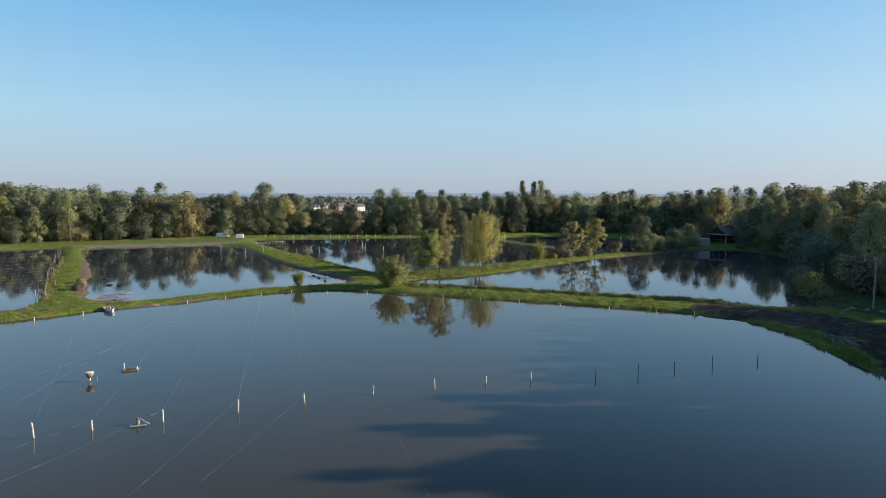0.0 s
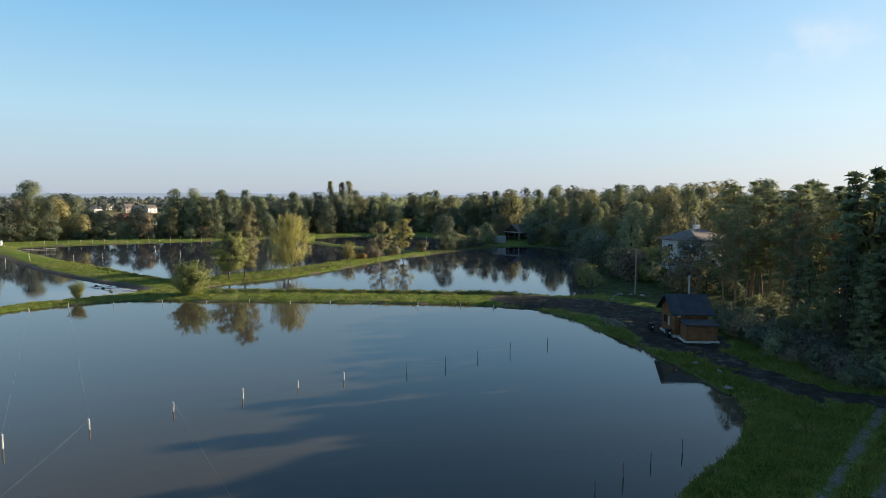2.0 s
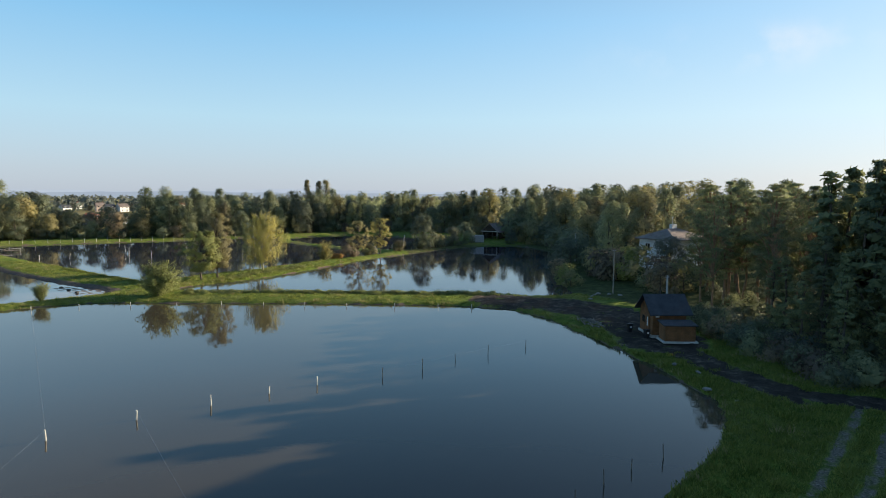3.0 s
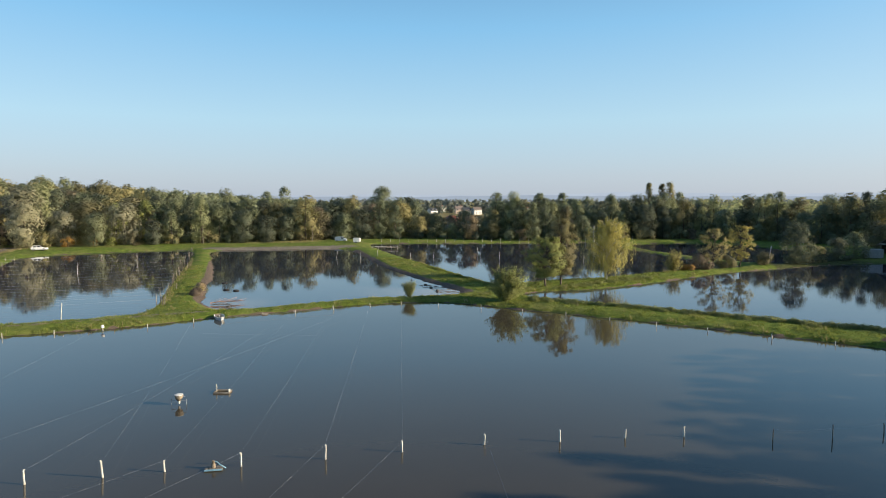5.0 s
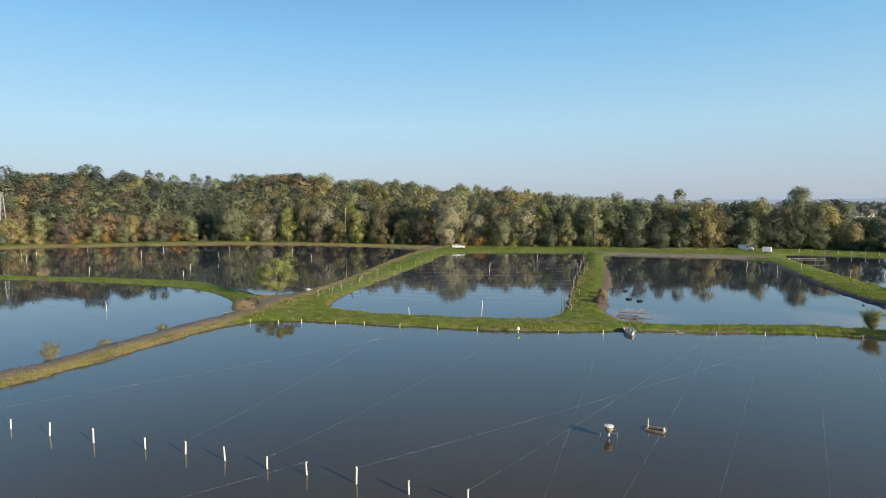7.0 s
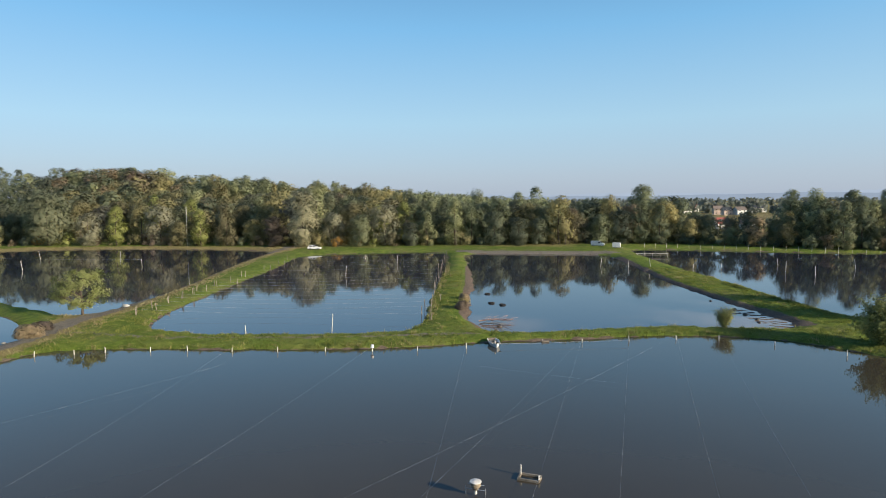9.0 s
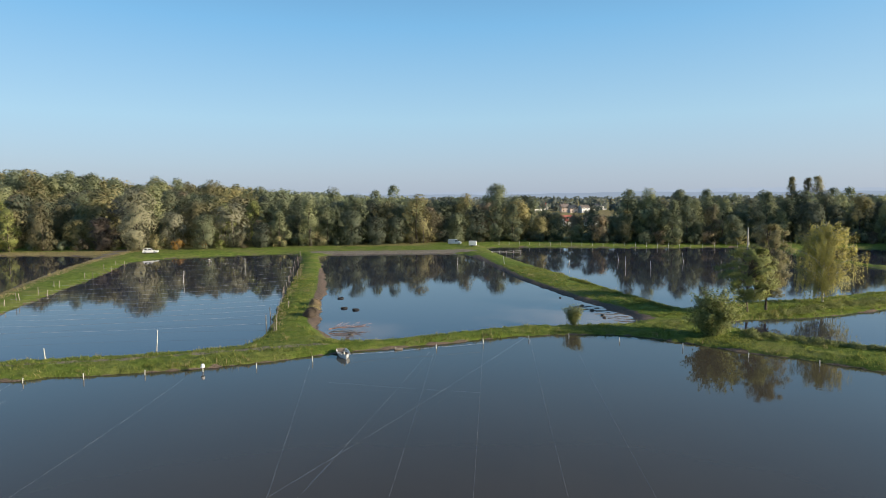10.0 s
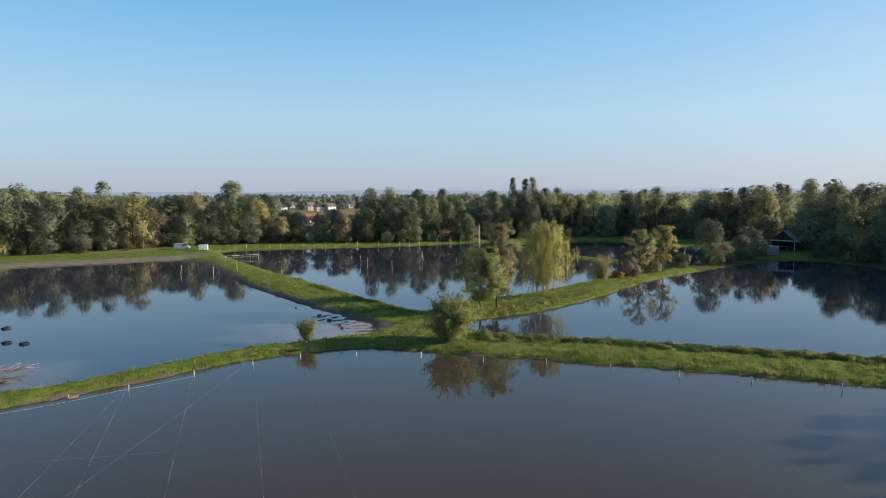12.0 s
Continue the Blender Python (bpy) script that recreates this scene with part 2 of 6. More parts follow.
POND_MUD = [(-144.2, 152), (-119.3, 127.5), (-95.2, 103.2), (-88, 93.5), (-80.7, 85.6), (-74.9, 79.2), (-70.5, 75.6), (-66.5, 74), (-63.4, 76),
            (-58.9, 81.9), (-51.7, 91.9), (-45.5, 96), (-39.6, 100.4), (-39.5, 103), (-43, 107.8), (-52.5, 115.4), (-70.3, 132.2), (-100.3, 167.3), (-109, 176), (-129, 161)]
POND_POSTS = [(-113, 197), (-104, 184.4), (-84.4, 162), (-60.7, 138), (-45.2, 122.2), (-36.5, 113.6), (-33.5, 118), (-29.5, 124.6), (-20.7, 132.6), (-10.9, 146.5),
              (-2, 157), (8, 167), (4, 176), (-8, 186), (-18, 202), (-27, 214), (-31, 238), (-45.5, 232.5), (-61, 221), (-94.7, 207)]
POND_FAR = [(-26, 232), (-22, 214), (-10, 196), (4, 182), (14, 174), (28, 187), (34, 200), (31, 216), (18, 236), (4, 248), (-14, 241)]
POND_FLOWER = [(-31.5, 107.4), (-25, 100.9), (-10.5, 99.8), (6, 97), (22.2, 94.8), (31, 91.8), (36, 93), (37.5, 104), (41.5, 116), (50, 140), (56, 168), (54, 186),
               (47, 193), (38.6, 189.4), (28.3, 181.2), (18.5, 171), (2.2, 152), (-10.2, 130.3), (-19.5, 117)]
POND_TRACK = [(-83.2, 2.3), (-85.5, 7.1), (-90.2, 12.8), (-96.5, 19.8), (-103, 28.6), (-106.5, 32.6), (-116.6, 34.3), (-127, 33.6), (-139.3, 30.8), (-158.8, 16.9),
              (-180, -4.5), (-210, -40), (-150, -60), (-95, -40), (-80, -12)]
POND_WEST = [(-189.4, -5.1), (-166.7, 17.5), (-147.2, 34.7), (-127, 38.4), (-118.5, 40), (-117.2, 44), (-132.5, 61.5), (-169, 91.7), (-195, 117.5),
             (-212, 114), (-234, 100.5), (-254, 84), (-268, 65), (-281, 40), (-292, 6), (-300, -25), (-240, -55)]
PONDS = {"main": POND_MAIN, "net": POND_NET, "mud": POND_MUD, "posts": POND_POSTS, "far": POND_FAR, "flower": POND_FLOWER, "track": POND_TRACK, "west": POND_WEST}

CART_TRACK = [(-72, -12), (-81, 3), (-87, 11), (-96, 22.5), (-103, 31.5), (-110, 38), (-116.5, 45), (-127, 54), (-139, 65), (-157, 80), (-182, 103), (-198, 124), (-205, 133)]
TRACK_LINK = [(-106, 35), (-100, 38.5), (-92, 44), (-80, 55), (-72, 64), (-66, 71)]
MEADOW_BANK = [(-300, -20), (-288, 24), (-270, 64), (-244, 92), (-205, 118)]
YARD = [(22, 88), (29, 83), (33.5, 76), (34.8, 67), (33.5, 59)]
YARD_WAY = [(33.5, 59), (33.4, 50.5), (34.3, 44.5), (35.1, 40.4), (39, 38.6), (48, 33)]
LANES = [[(40, 39.5), (34.8, 35.0), (28.7, 29.7), (23.4, 25.2), (17, 16.5), (8, 3)], [(42.5, 39), (36.3, 33.6), (30.4, 28.2), (25.4, 24.2), (19.4, 15.6), (11, 3)]]


def smooth_ring(pts, rounds=2):
    """Chaikin corner cutting of a closed outline."""
    a = np.array(pts, float)
    for _ in range(rounds):
        b = np.roll(a, -1, axis=0)
        a = np.stack((a * 0.8 + b * 0.2, a * 0.2 + b * 0.8), axis=1).reshape(-1, 2)
    return a


def seg_distance(px, py, pts, closed=False):
    a = np.array(pts, float)
    b = np.roll(a, -1, axis=0)
    if not closed:
        a, b = a[:-1], b[:-1]
    best = np.full(px.shape, 1e9)
    for (ax, ay), (bx, by) in zip(a, b):
        dx, dy = bx - ax, by - ay
        q = np.clip(((px - ax) * dx + (py - ay) * dy) / (dx * dx + dy * dy + 1e-9), 0, 1)
        best = np.minimum(best, np.hypot(px - ax - q * dx, py - ay - q * dy))
    return best


def inside(px, py, pts):
    a = np.array(pts, float)
    b = np.roll(a, -1, axis=0)
    res = np.zeros(px.shape, bool)
    for (ax, ay), (bx, by) in zip(a, b):
        if ay == by:
            continue
        res ^= ((ay > py) != (by > py)) & (px < (bx - ax) * (py - ay) / (by - ay) + ax)
    return res


RINGS = {k: smooth_ring(v) for k, v in PONDS.items()}


def shore(px, py):
    """Distance to the nearest shoreline: above zero on land, below in water."""
    best = np.full(px.shape, 1e9)
    for ring in RINGS.values():
        box = (px > ring[:, 0].min() - 40) & (px < ring[:, 0].max() + 40) & (py > ring[:, 1].min() - 40) & (py < ring[:, 1].max() + 40)
        if not box.any():
            continue
        x, y = px[box], py[box]
        d = seg_distance(x, y, ring, True)
        d = np.where(inside(x, y, ring), -d, d)
        best[box] = np.minimum(best[box], d)
    return np.minimum(best, 60)


def step(v, lo, hi):
    q = np.clip((v - lo) / (hi - lo), 0, 1)
    return q * q * (3 - 2 * q)


def wobble(px, py, size, seed=0.0):
    """Cheap smooth noise from a few crossed waves, about -1 to 1."""
    r = np.random.RandomState(int(seed * 10) + 7)
    out = np.zeros(px.shape)
    for i in range(7):
        a, f, ph = r.uniform(0, 6.283), r.uniform(0.6, 1.7) / size, r.uniform(0, 6.283)
        out += np.sin((px * np.cos(a) + py * np.sin(a)) * f * 6.283 + ph + 1.3 * np.sin((px * np.sin(a) - py * np.cos(a)) * f * 3.1 + ph * 2))
    return out / 3.2


def hill(px, py):
    behind = np.maximum(-0.605 * (px + 286) + 0.797 * (py - 73), -px - 306)
    along_edge = 0.797 * (px + 286) + 0.605 * (py - 73)
    left = step(behind, 2, 72) * (14.5 - 9.5 * step(along_edge, 0, 110) - 5 * step(along_edge, 110, 190))
    right = 2.5 * step(px + 0.25 * (py - 60), 44, 90) * step(py, -60, 0) * step(260 - py, 0, 60)
    return left + right


def land_height(px, py, d=None):
    d = shore(px, py) if d is None else d
    d = d + 0.22 * wobble(px, py, 2.2, 1) + 0.3 * wobble(px, py, 9, 2)
    bank = 0.42 * step(d, -0.15, 0.5) + 0.22 * step(d, 0.4, 2.4) + 0.25 * step(d, 2, 9) - 0.12
    bed = -1.0 * step(-d, 0.0, 4.0)
    flat = np.maximum(step(-seg_distance(px, py, [(-41, 102.6), (-49, 109.5)]), -5.6, -1.6), step(-seg_distance(px, py, [(-66.5, 75.6), (-70, 77.5)]), -2.8, -0.2))
    bed = np.where(d < 0, np.maximum(bed, -0.6 + flat * (0.715 + 0.035 * wobble(px, py, 1.7, 6))), bed)
    z = bank + bed + (0.06 * wobble(px, py, 3.0, 3) + 0.07 * wobble(px, py, 1.8, 13)) * step(d, 0.2, 1.2)
    return z + hill(px, py) * step(d, 4, 30)


def axis(fine_lo, fine_hi, spacing, lo, hi, growth):
    mid = list(np.arange(fine_lo, fine_hi + 1e-6, spacing))
    for sign, edge in ((-1, lo), (1, hi)):
        v, s, extra = (mid[0] if sign < 0 else mid[-1]), spacing, []
        while sign * v < sign * edge:
            s *= growth
            v += sign * s
            extra.append(v)
        mid = extra[::-1] + mid if sign < 0 else mid + extra
    return np.array(mid)


def mesh_of(name, verts, faces, mat, smooth=False):
    me = bpy.data.meshes.new(name)
    me.from_pydata(verts, [], faces)
    if mat is not None:
        for mm in (mat if isinstance(mat, (list, tuple)) else [mat]):
            me.materials.append(mm)
    if smooth:
        me.polygons.foreach_set("use_smooth", np.ones(len(me.polygons), bool))
    me.update()
    return me


def build_ground():
    gx = axis(-110, 50, 0.62, -3600, 3600, 1.045)
    gy = axis(20, 126, 0.62, -1500, 4200, 1.035)
    px, py = np.meshgrid(gx, gy)
    px, py = px.ravel(), py.ravel()
    d = shore(px, py)
    z = land_height(px, py, d)
    nx, ny = len(gx), len(gy)
    i = np.arange(nx * ny).reshape(ny, nx)
    faces = np.stack((i[:-1, :-1], i[:-1, 1:], i[1:, 1:], i[1:, :-1]), axis=-1).reshape(-1, 4)
    me = mesh_of("ground", np.stack((px, py, z), axis=1), faces, M_GROUND, True)
    near = (np.abs(px + 100) < 320) & (np.abs(py - 80) < 240)
    track = np.zeros(px.shape)
    q = near
    t = np.maximum(step(-seg_distance(px[q], py[q], CART_TRACK), -2.1, -1.2), 0.5 * step(-seg_distance(px[q], py[q], TRACK_LINK), -1.2, -0.4))
    track[q] = t
    mud = np.zeros(px.shape)
    e_side = step(-seg_distance(px[q], py[q], [(-38.8, 103.6), (-44, 108.4), (-53.5, 116), (-71.3, 133), (-101.3, 169)]), -1.8, -0.7)
    far_side = step(-seg_distance(px[q], py[q], [(-109, 179), (-130, 163.5), (-145, 154)]), -3.2, -2.3)
    dike_w = step(-seg_distance(px[q], py[q], [(-68, 75), (-76, 80), (-84, 89), (-96, 103), (-118, 127)]), -1.9, -0.4)
    yard = np.zeros(px.shape)
    yard[q] = np.maximum(step(-seg_distance(px[q], py[q], YARD), -6.2, -3.0), step(-seg_distance(px[q], py[q], YARD_WAY), -2.6, -0.9)) * (0.84 + 0.28 * wobble(px[q], py[q], 4, 4) + 0.14 * wobble(px[q], py[q], 1.6, 14))
    for lane in LANES:
        track[q] = np.maximum(track[q], 0.5 * step(-seg_distance(px[q], py[q], lane), -0.8, -0.25))
    track[q] = np.maximum(track[q], far_side)
    flats = step(-d[q], -0.2, 0.3) * np.maximum(step(-seg_distance(px[q], py[q], [(-41.5, 103.2), (-47, 107.4), (-55, 114.5)]), -9, -6), step(-seg_distance(px[q], py[q], [(-68.5, 77), (-74, 82)]), -8, -5))
    mud[q] = np.maximum.reduce([flats, e_side, dike_w, 0.8 * step(-d[q], -0.16, 0.05)])
    dry = np.zeros(px.shape)
    dry[q] = np.maximum.reduce([0.95 * step(-seg_distance(px[q], py[q], CART_TRACK), -5.0, -2.0), 0.5 * step(d[q], 12, 25), 0.85 * step(-seg_distance(px[q], py[q], MEADOW_BANK), -9, -3)])
    dry = np.maximum(dry, 0.55 * step(np.hypot(px, py), 300, 420))
    dry = np.maximum(dry, 0.9 * step(py, 455, 480) * step(620 - py, 0, 20) * step(px, -300, -280) * step(-60 - px, 0, 30))
    # woodland floor, its colour also darkened for shade under the east trees
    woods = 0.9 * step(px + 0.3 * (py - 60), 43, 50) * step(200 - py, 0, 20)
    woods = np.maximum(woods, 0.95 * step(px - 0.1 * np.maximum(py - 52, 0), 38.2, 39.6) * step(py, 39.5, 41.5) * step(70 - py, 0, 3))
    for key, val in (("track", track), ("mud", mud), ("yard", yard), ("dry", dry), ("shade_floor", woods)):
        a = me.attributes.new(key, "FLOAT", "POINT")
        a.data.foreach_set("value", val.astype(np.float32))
    return tagged(new("ground", me), "grassy earth dikes, tracks and meadow around ponds", "ground", kind="structure")


ground = build_ground()


def build_water(key, ring, mat, label):
    nrm = np.roll(ring, -1, axis=0) - np.roll(ring, 1, axis=0)
    nrm = np.stack((nrm[:, 1], -nrm[:, 0]), axis=1)
    nrm /= np.linalg.norm(nrm, axis=1)[:, None] + 1e-9
    area = np.sum(ring[:, 0] * np.roll(ring[:, 1], -1) - np.roll(ring[:, 0], -1) * ring[:, 1])
    out = ring + nrm * (0.9 if area > 0 else -0.9)
    bm = bmesh.new()
    bm.faces.new([bm.verts.new((x, y, 0)) for x, y in out])
    bmesh.ops.triangulate(bm, faces=bm.faces)
    bmesh.ops.recalc_face_normals(bm, faces=bm.faces)
    if sum(f.normal.z for f in bm.faces) < 0:
        bmesh.ops.reverse_faces(bm, faces=bm.faces)
    me = bpy.data.meshes.new("water")
    bm.to_mesh(me)
    bm.free()
    me.materials.append(mat)
    return tagged(new("water", me), label, "water", kind="structure")


for key, ring in RINGS.items():
    build_water(key, ring, {"mud": M_WATER_SHALLOW, "main": M_WATER}.get(key, M_WATER_FAR),
                "shallow muddy pond water reflecting trees" if key == "mud" else "calm dark fish pond water reflecting sky")


def ground_z(x, y):
    return float(land_height(np.array([x], float), np.array([y], float))[0])

# ---------------------------------------------------------------- trees
def part(name, me, parent, label=""):
    ob = new(name, me)
    ob.parent = parent
    if label:
        ob["label"] = label
    return ob


def thing(name, label, category, group="", kind=""):
    return tagged(new(name), label, category, group, kind)


def tubes(paths, sides=6):
    """Vertices and faces of tapered tubes; each path is a list of (point, radius)."""
    verts, faces = [], []
    for path in paths:
        base = len(verts)
        for k, (p, r) in enumerate(path):
            p = np.array(p, float)
            ahead = np.array(path[min(k + 1, len(path) - 1)][0], float) - np.array(path[max(k - 1, 0)][0], float)
            ahead /= np.linalg.norm(ahead) + 1e-9
            side = np.cross(ahead, (0.3, 0.9, 0.1))
            side /= np.linalg.norm(side) + 1e-9
            up = np.cross(side, ahead)
            for s in range(sides):
                a = 6.28318 * s / sides
                verts.append(tuple(p + r * (math.cos(a) * side + math.sin(a) * up)))
        for k in range(len(path) - 1):
            for s in range(sides):
                a, b = base + k * sides + s, base + k * sides + (s + 1) % sides
                faces.append((a, b, b + sides, a + sides))
        faces.append(tuple(base + (len(path) - 1) * sides + s for s in range(sides)))
    return verts, faces


SOFT = {}     # shading normals of each crown mesh, by mesh name


def soften(me, normals):
    """Leaves take the shading of the rounded mass that they belong to."""
    me.polygons.foreach_set("use_smooth", np.ones(len(me.polygons), bool))
    me.normals_split_custom_set_from_vertices(normals.astype(np.float32))
    return me


def leaf_cloud(rng, pos, nrm, size, aspect=0.6, name="crown", mat=None, hang=False, scatter=0.24):
    """A mesh of folded leaf sprays at pos, shaded along nrm and turned about it by chance."""
    n = len(pos)
    nrm = nrm / (np.linalg.norm(nrm, axis=1)[:, None] + 1e-9)
    face = nrm + rng.normal(0, scatter, (n, 3))
    face /= np.linalg.norm(face, axis=1)[:, None] + 1e-9
    if hang:
        t = np.tile((0.0, 0.0, -1.0), (n, 1)) + rng.normal(0, 0.25, (n, 3))
    else:
        t = rng.normal(0, 1, (n, 3))
    t -= face * np.sum(t * face, axis=1)[:, None]
    t /= np.linalg.norm(t, axis=1)[:, None] + 1e-9
    b = np.cross(face, t)
    s = (size * rng.uniform(0.6, 1.35, n))[:, None]
    fold = face * s * rng.uniform(-0.2, 0.2, (n, 1))
    v = np.stack((pos - t * s * 0.5, pos - b * s * 0.5 * aspect + fold, pos + t * s * 0.5, pos + b * s * 0.5 * aspect + fold), axis=1).reshape(-1, 3)
    me = mesh_of(name, v, np.arange(4 * n).reshape(-1, 4), mat)
    soft = nrm + 0.25 * (face - nrm)
    soft = np.repeat(soft / (np.linalg.norm(soft, axis=1)[:, None] + 1e-9), 4, axis=0)
    SOFT[me.name] = soft
    return soften(me, soft)


PROFILES = {
    "round": lambda u: np.sqrt(np.clip(1 - ((u - 0.48) / 0.56) ** 2, 0.02, 1)),
    "oval": lambda u: np.sqrt(np.clip(1 - ((u - 0.42) / 0.64) ** 2, 0.02, 1)),
    "cone": lambda u: (1 - u) ** 0.85 + 0.06,
    "column": lambda u: 0.25 + 0.75 * np.sin(np.pi * np.clip(u, 0, 1)) ** 0.5,
    "alder": lambda u: np.clip(np.sin(np.pi * np.clip(0.16 + 0.8 * u, 0, 1)), 0.02, 1) ** 0.75 * (1.08 - 0.3 * u),
    "spread": lambda u: np.sin(np.pi * np.clip(0.2 + 0.78 * u, 0, 1)) ** 0.6,
}


def crown_points(rng, height, radius, shape, start, clumps, leaves, flat, clump_r, lean, layered):
    """Places and facings of the leaf sprays: billowing lobes made of clumps, or loose layers of clumps."""
    z0, z1 = height * start, height
    squash = np.array((1, 1, flat))
    if layered:
        u = np.clip((np.arange(clumps) + rng.uniform(0, 1, clumps)) / clumps, 0.02, 0.97)
        prof_u = PROFILES[shape](u)
        ang = rng.uniform(0, 6.283, clumps)
        lobes = 1 + 0.13 * np.sin(ang * 2 + rng.uniform(0, 6)) + 0.1 * np.sin(ang * 3 + u * 7 + rng.uniform(0, 6))
        cr = radius * clump_r * rng.uniform(0.75, 1.35, clumps) * (0.5 + 0.5 * prof_u)
        rad = radius * prof_u * lobes * np.sqrt(rng.uniform(0.18, 1.0, clumps)) * rng.uniform(0.8, 1.08, clumps)
        cz = np.maximum(np.minimum(z0 + (z1 - z0) * u, z1 - cr * flat), z0 + cr * 0.3)
        cen = np.stack((rad * np.cos(ang) + lean * cz, rad * np.sin(ang), cz), axis=1)
        hub = cen * np.array((0.0, 0.0, 1.0))
    else:
        count = max(6, clumps // 5)
        u = np.clip((np.arange(count) + rng.uniform(0.1, 0.9, count)) / count, 0.04, 0.95)
        prof_u = PROFILES[shape](u)
        ang = np.arange(count) * 2.4 + rng.uniform(-0.6, 0.6, count)
        lr = radius * rng.uniform(0.5, 0.68, count) * (0.55 + 0.45 * prof_u)
        rad = np.maximum(radius * prof_u * rng.uniform(0.8, 1.12, count) - lr * 0.8, 0)
        lz = np.maximum(np.minimum(z0 + (z1 - z0) * u, z1 - lr * rng.uniform(0.75, 1.0, count)), z0 + lr * 0.4)
        lobe = np.stack((rad * np.cos(ang) + lean * lz, rad * np.sin(ang), lz), axis=1)
        mine = np.arange(clumps) % count
        out = lobe[mine] - np.array((0, 0, height * 0.4))
        out /= np.linalg.norm(out, axis=1)[:, None] + 1e-9
        way = rng.normal(0, 1, (clumps, 3)) + out * 0.9
        way /= np.linalg.norm(way, axis=1)[:, None]
        cr = lr[mine] * rng.uniform(0.44, 0.66, clumps) * clump_r / 0.3
        cen = lobe[mine] + way * (lr[mine] * 0.62)[:, None]
        cen[:, 2] = np.maximum(cen[:, 2], cr * 0.5)
        hub = lobe[mine]
    n = clumps * leaves
    own = rng.randint(0, clumps, 3 * n)
    d = rng.normal(0, 1, (3 * n, 3))
    d /= np.linalg.norm(d, axis=1)[:, None]
    rr = cr[own] * (rng.uniform(0.35, 1.15, 3 * n) if layered else rng.uniform(0.8, 1.15, 3 * n))
    pos = cen[own] + d * rr[:, None] * squash
    if not layered:
        # a good part of the sprays lies over the lobe itself and closes the hollows between its clumps
        over = rng.uniform(0, 1, 3 * n) < 0.42
        e = way[own] * 0.5 + rng.normal(0, 0.6, (3 * n, 3))
        e /= np.linalg.norm(e, axis=1)[:, None]
        pos = np.where(over[:, None], hub[own] + e * (lr[mine][own] * rng.uniform(0.84, 1.04, 3 * n))[:, None], pos)
        d = np.where(over[:, None], e, d)
        # sprays buried deep inside other clumps are never seen
        buried = np.zeros(3 * n, bool)
        for k in range(clumps):
            q = np.linalg.norm((pos - cen[k]) / squash, axis=1) < 0.72 * cr[k]
            buried |= q & (own != k)
        keep = np.nonzero(~buried)[0][:n]
    else:
        keep = np.arange(n)
    pos, d, own = pos[keep], d[keep], own[keep]
    size = np.ones(len(keep))
    if not layered:
        # broad inner sprays that close each clump
        per = 12
        more = np.repeat(np.arange(clumps), per)
        e = rng.normal(0, 1, (len(more), 3))
        e /= np.linalg.norm(e, axis=1)[:, None]
        inner = cen[more] + e * (rng.uniform(0.5, 0.75, len(more)) * cr[more])[:, None] * squash
        pos, d, own = np.concatenate((pos, inner)), np.concatenate((d, e)), np.concatenate((own, more))
        size = np.concatenate((size, -0.6 * cr[more]))
    n = len(pos)
    pos[:, 2] = np.maximum(pos[:, 2], 0.15)
    axis_c = np.stack((lean * pos[:, 2], np.zeros(n), np.full(n, z0 + (z1 - z0) * 0.35)), axis=1)
    outward = pos - axis_c
    outward /= np.linalg.norm(outward, axis=1)[:, None] + 1e-9
    billow = pos - hub[own]
    billow /= np.linalg.norm(billow, axis=1)[:, None] + 1e-9
    nrm = d * 0.22 + billow * 0.55 + outward * 0.65 + np.array((0, 0, 0.25))
    return pos, nrm, cen, size


def tree(name, seed, height, radius, shape="round", start=0.2, clumps=50, leaves=26, leaf=0.6, leafmat="green", bark=None, flat=0.8,
         clump_r=0.24, lean=0.0, label="", category="tree", group="", limbs=8, trunk_r=None, aspect=0.65, name_parts=("trunk", "crown"), layered=False):
    """One tree at the origin: trunk with limbs, and a crown of leaf sprays in uneven clumps."""
    rng = np.random.RandomState(seed)
    root = thing(name, label, category, group)
    pos, nrm, cen, size = crown_points(rng, height, radius, shape, start, clumps, leaves, flat, clump_r, lean, layered)
    crown = leaf_cloud(rng, pos, nrm, np.where(size > 0, leaf, -size), aspect, "crown", M_LEAF[leafmat], False, 0.5 if layered else 0.24)
    tr = trunk_r or height * 0.016 + 0.04
    bend = rng.normal(0, height * 0.012, (5, 2))
    path, top = [], height * 0.9
    for k in range(6):
        q = k / 5
        off2 = bend[k - 1] if k else (0, 0)
        path.append(((lean * q * top + off2[0], off2[1], q * top), tr * (1 - 0.85 * q) * (1.35 if k == 0 else 1)))
    paths = [path]
    order = rng.permutation(clumps)[:limbs]
    for k in order:
        zz = max(height * max(0.12, start * 0.95), cen[k][2] - rng.uniform(0.1, 0.3) * height)
        q = zz / top
        s = np.array((lean * zz, 0, zz))
        midp = s * 0.5 + cen[k] * 0.5 + np.array((0, 0, 0.03 * height))
        paths.append([(s, tr * 0.5 * (1 - 0.7 * min(q, 1))), (midp, tr * 0.28), (cen[k], tr * 0.1)])
    tv, tf = tubes(paths)
    part(name_parts[0], mesh_of("trunk", tv, tf, bark or M_BARK, True), root)
    part(name_parts[1], crown, root)
    return root


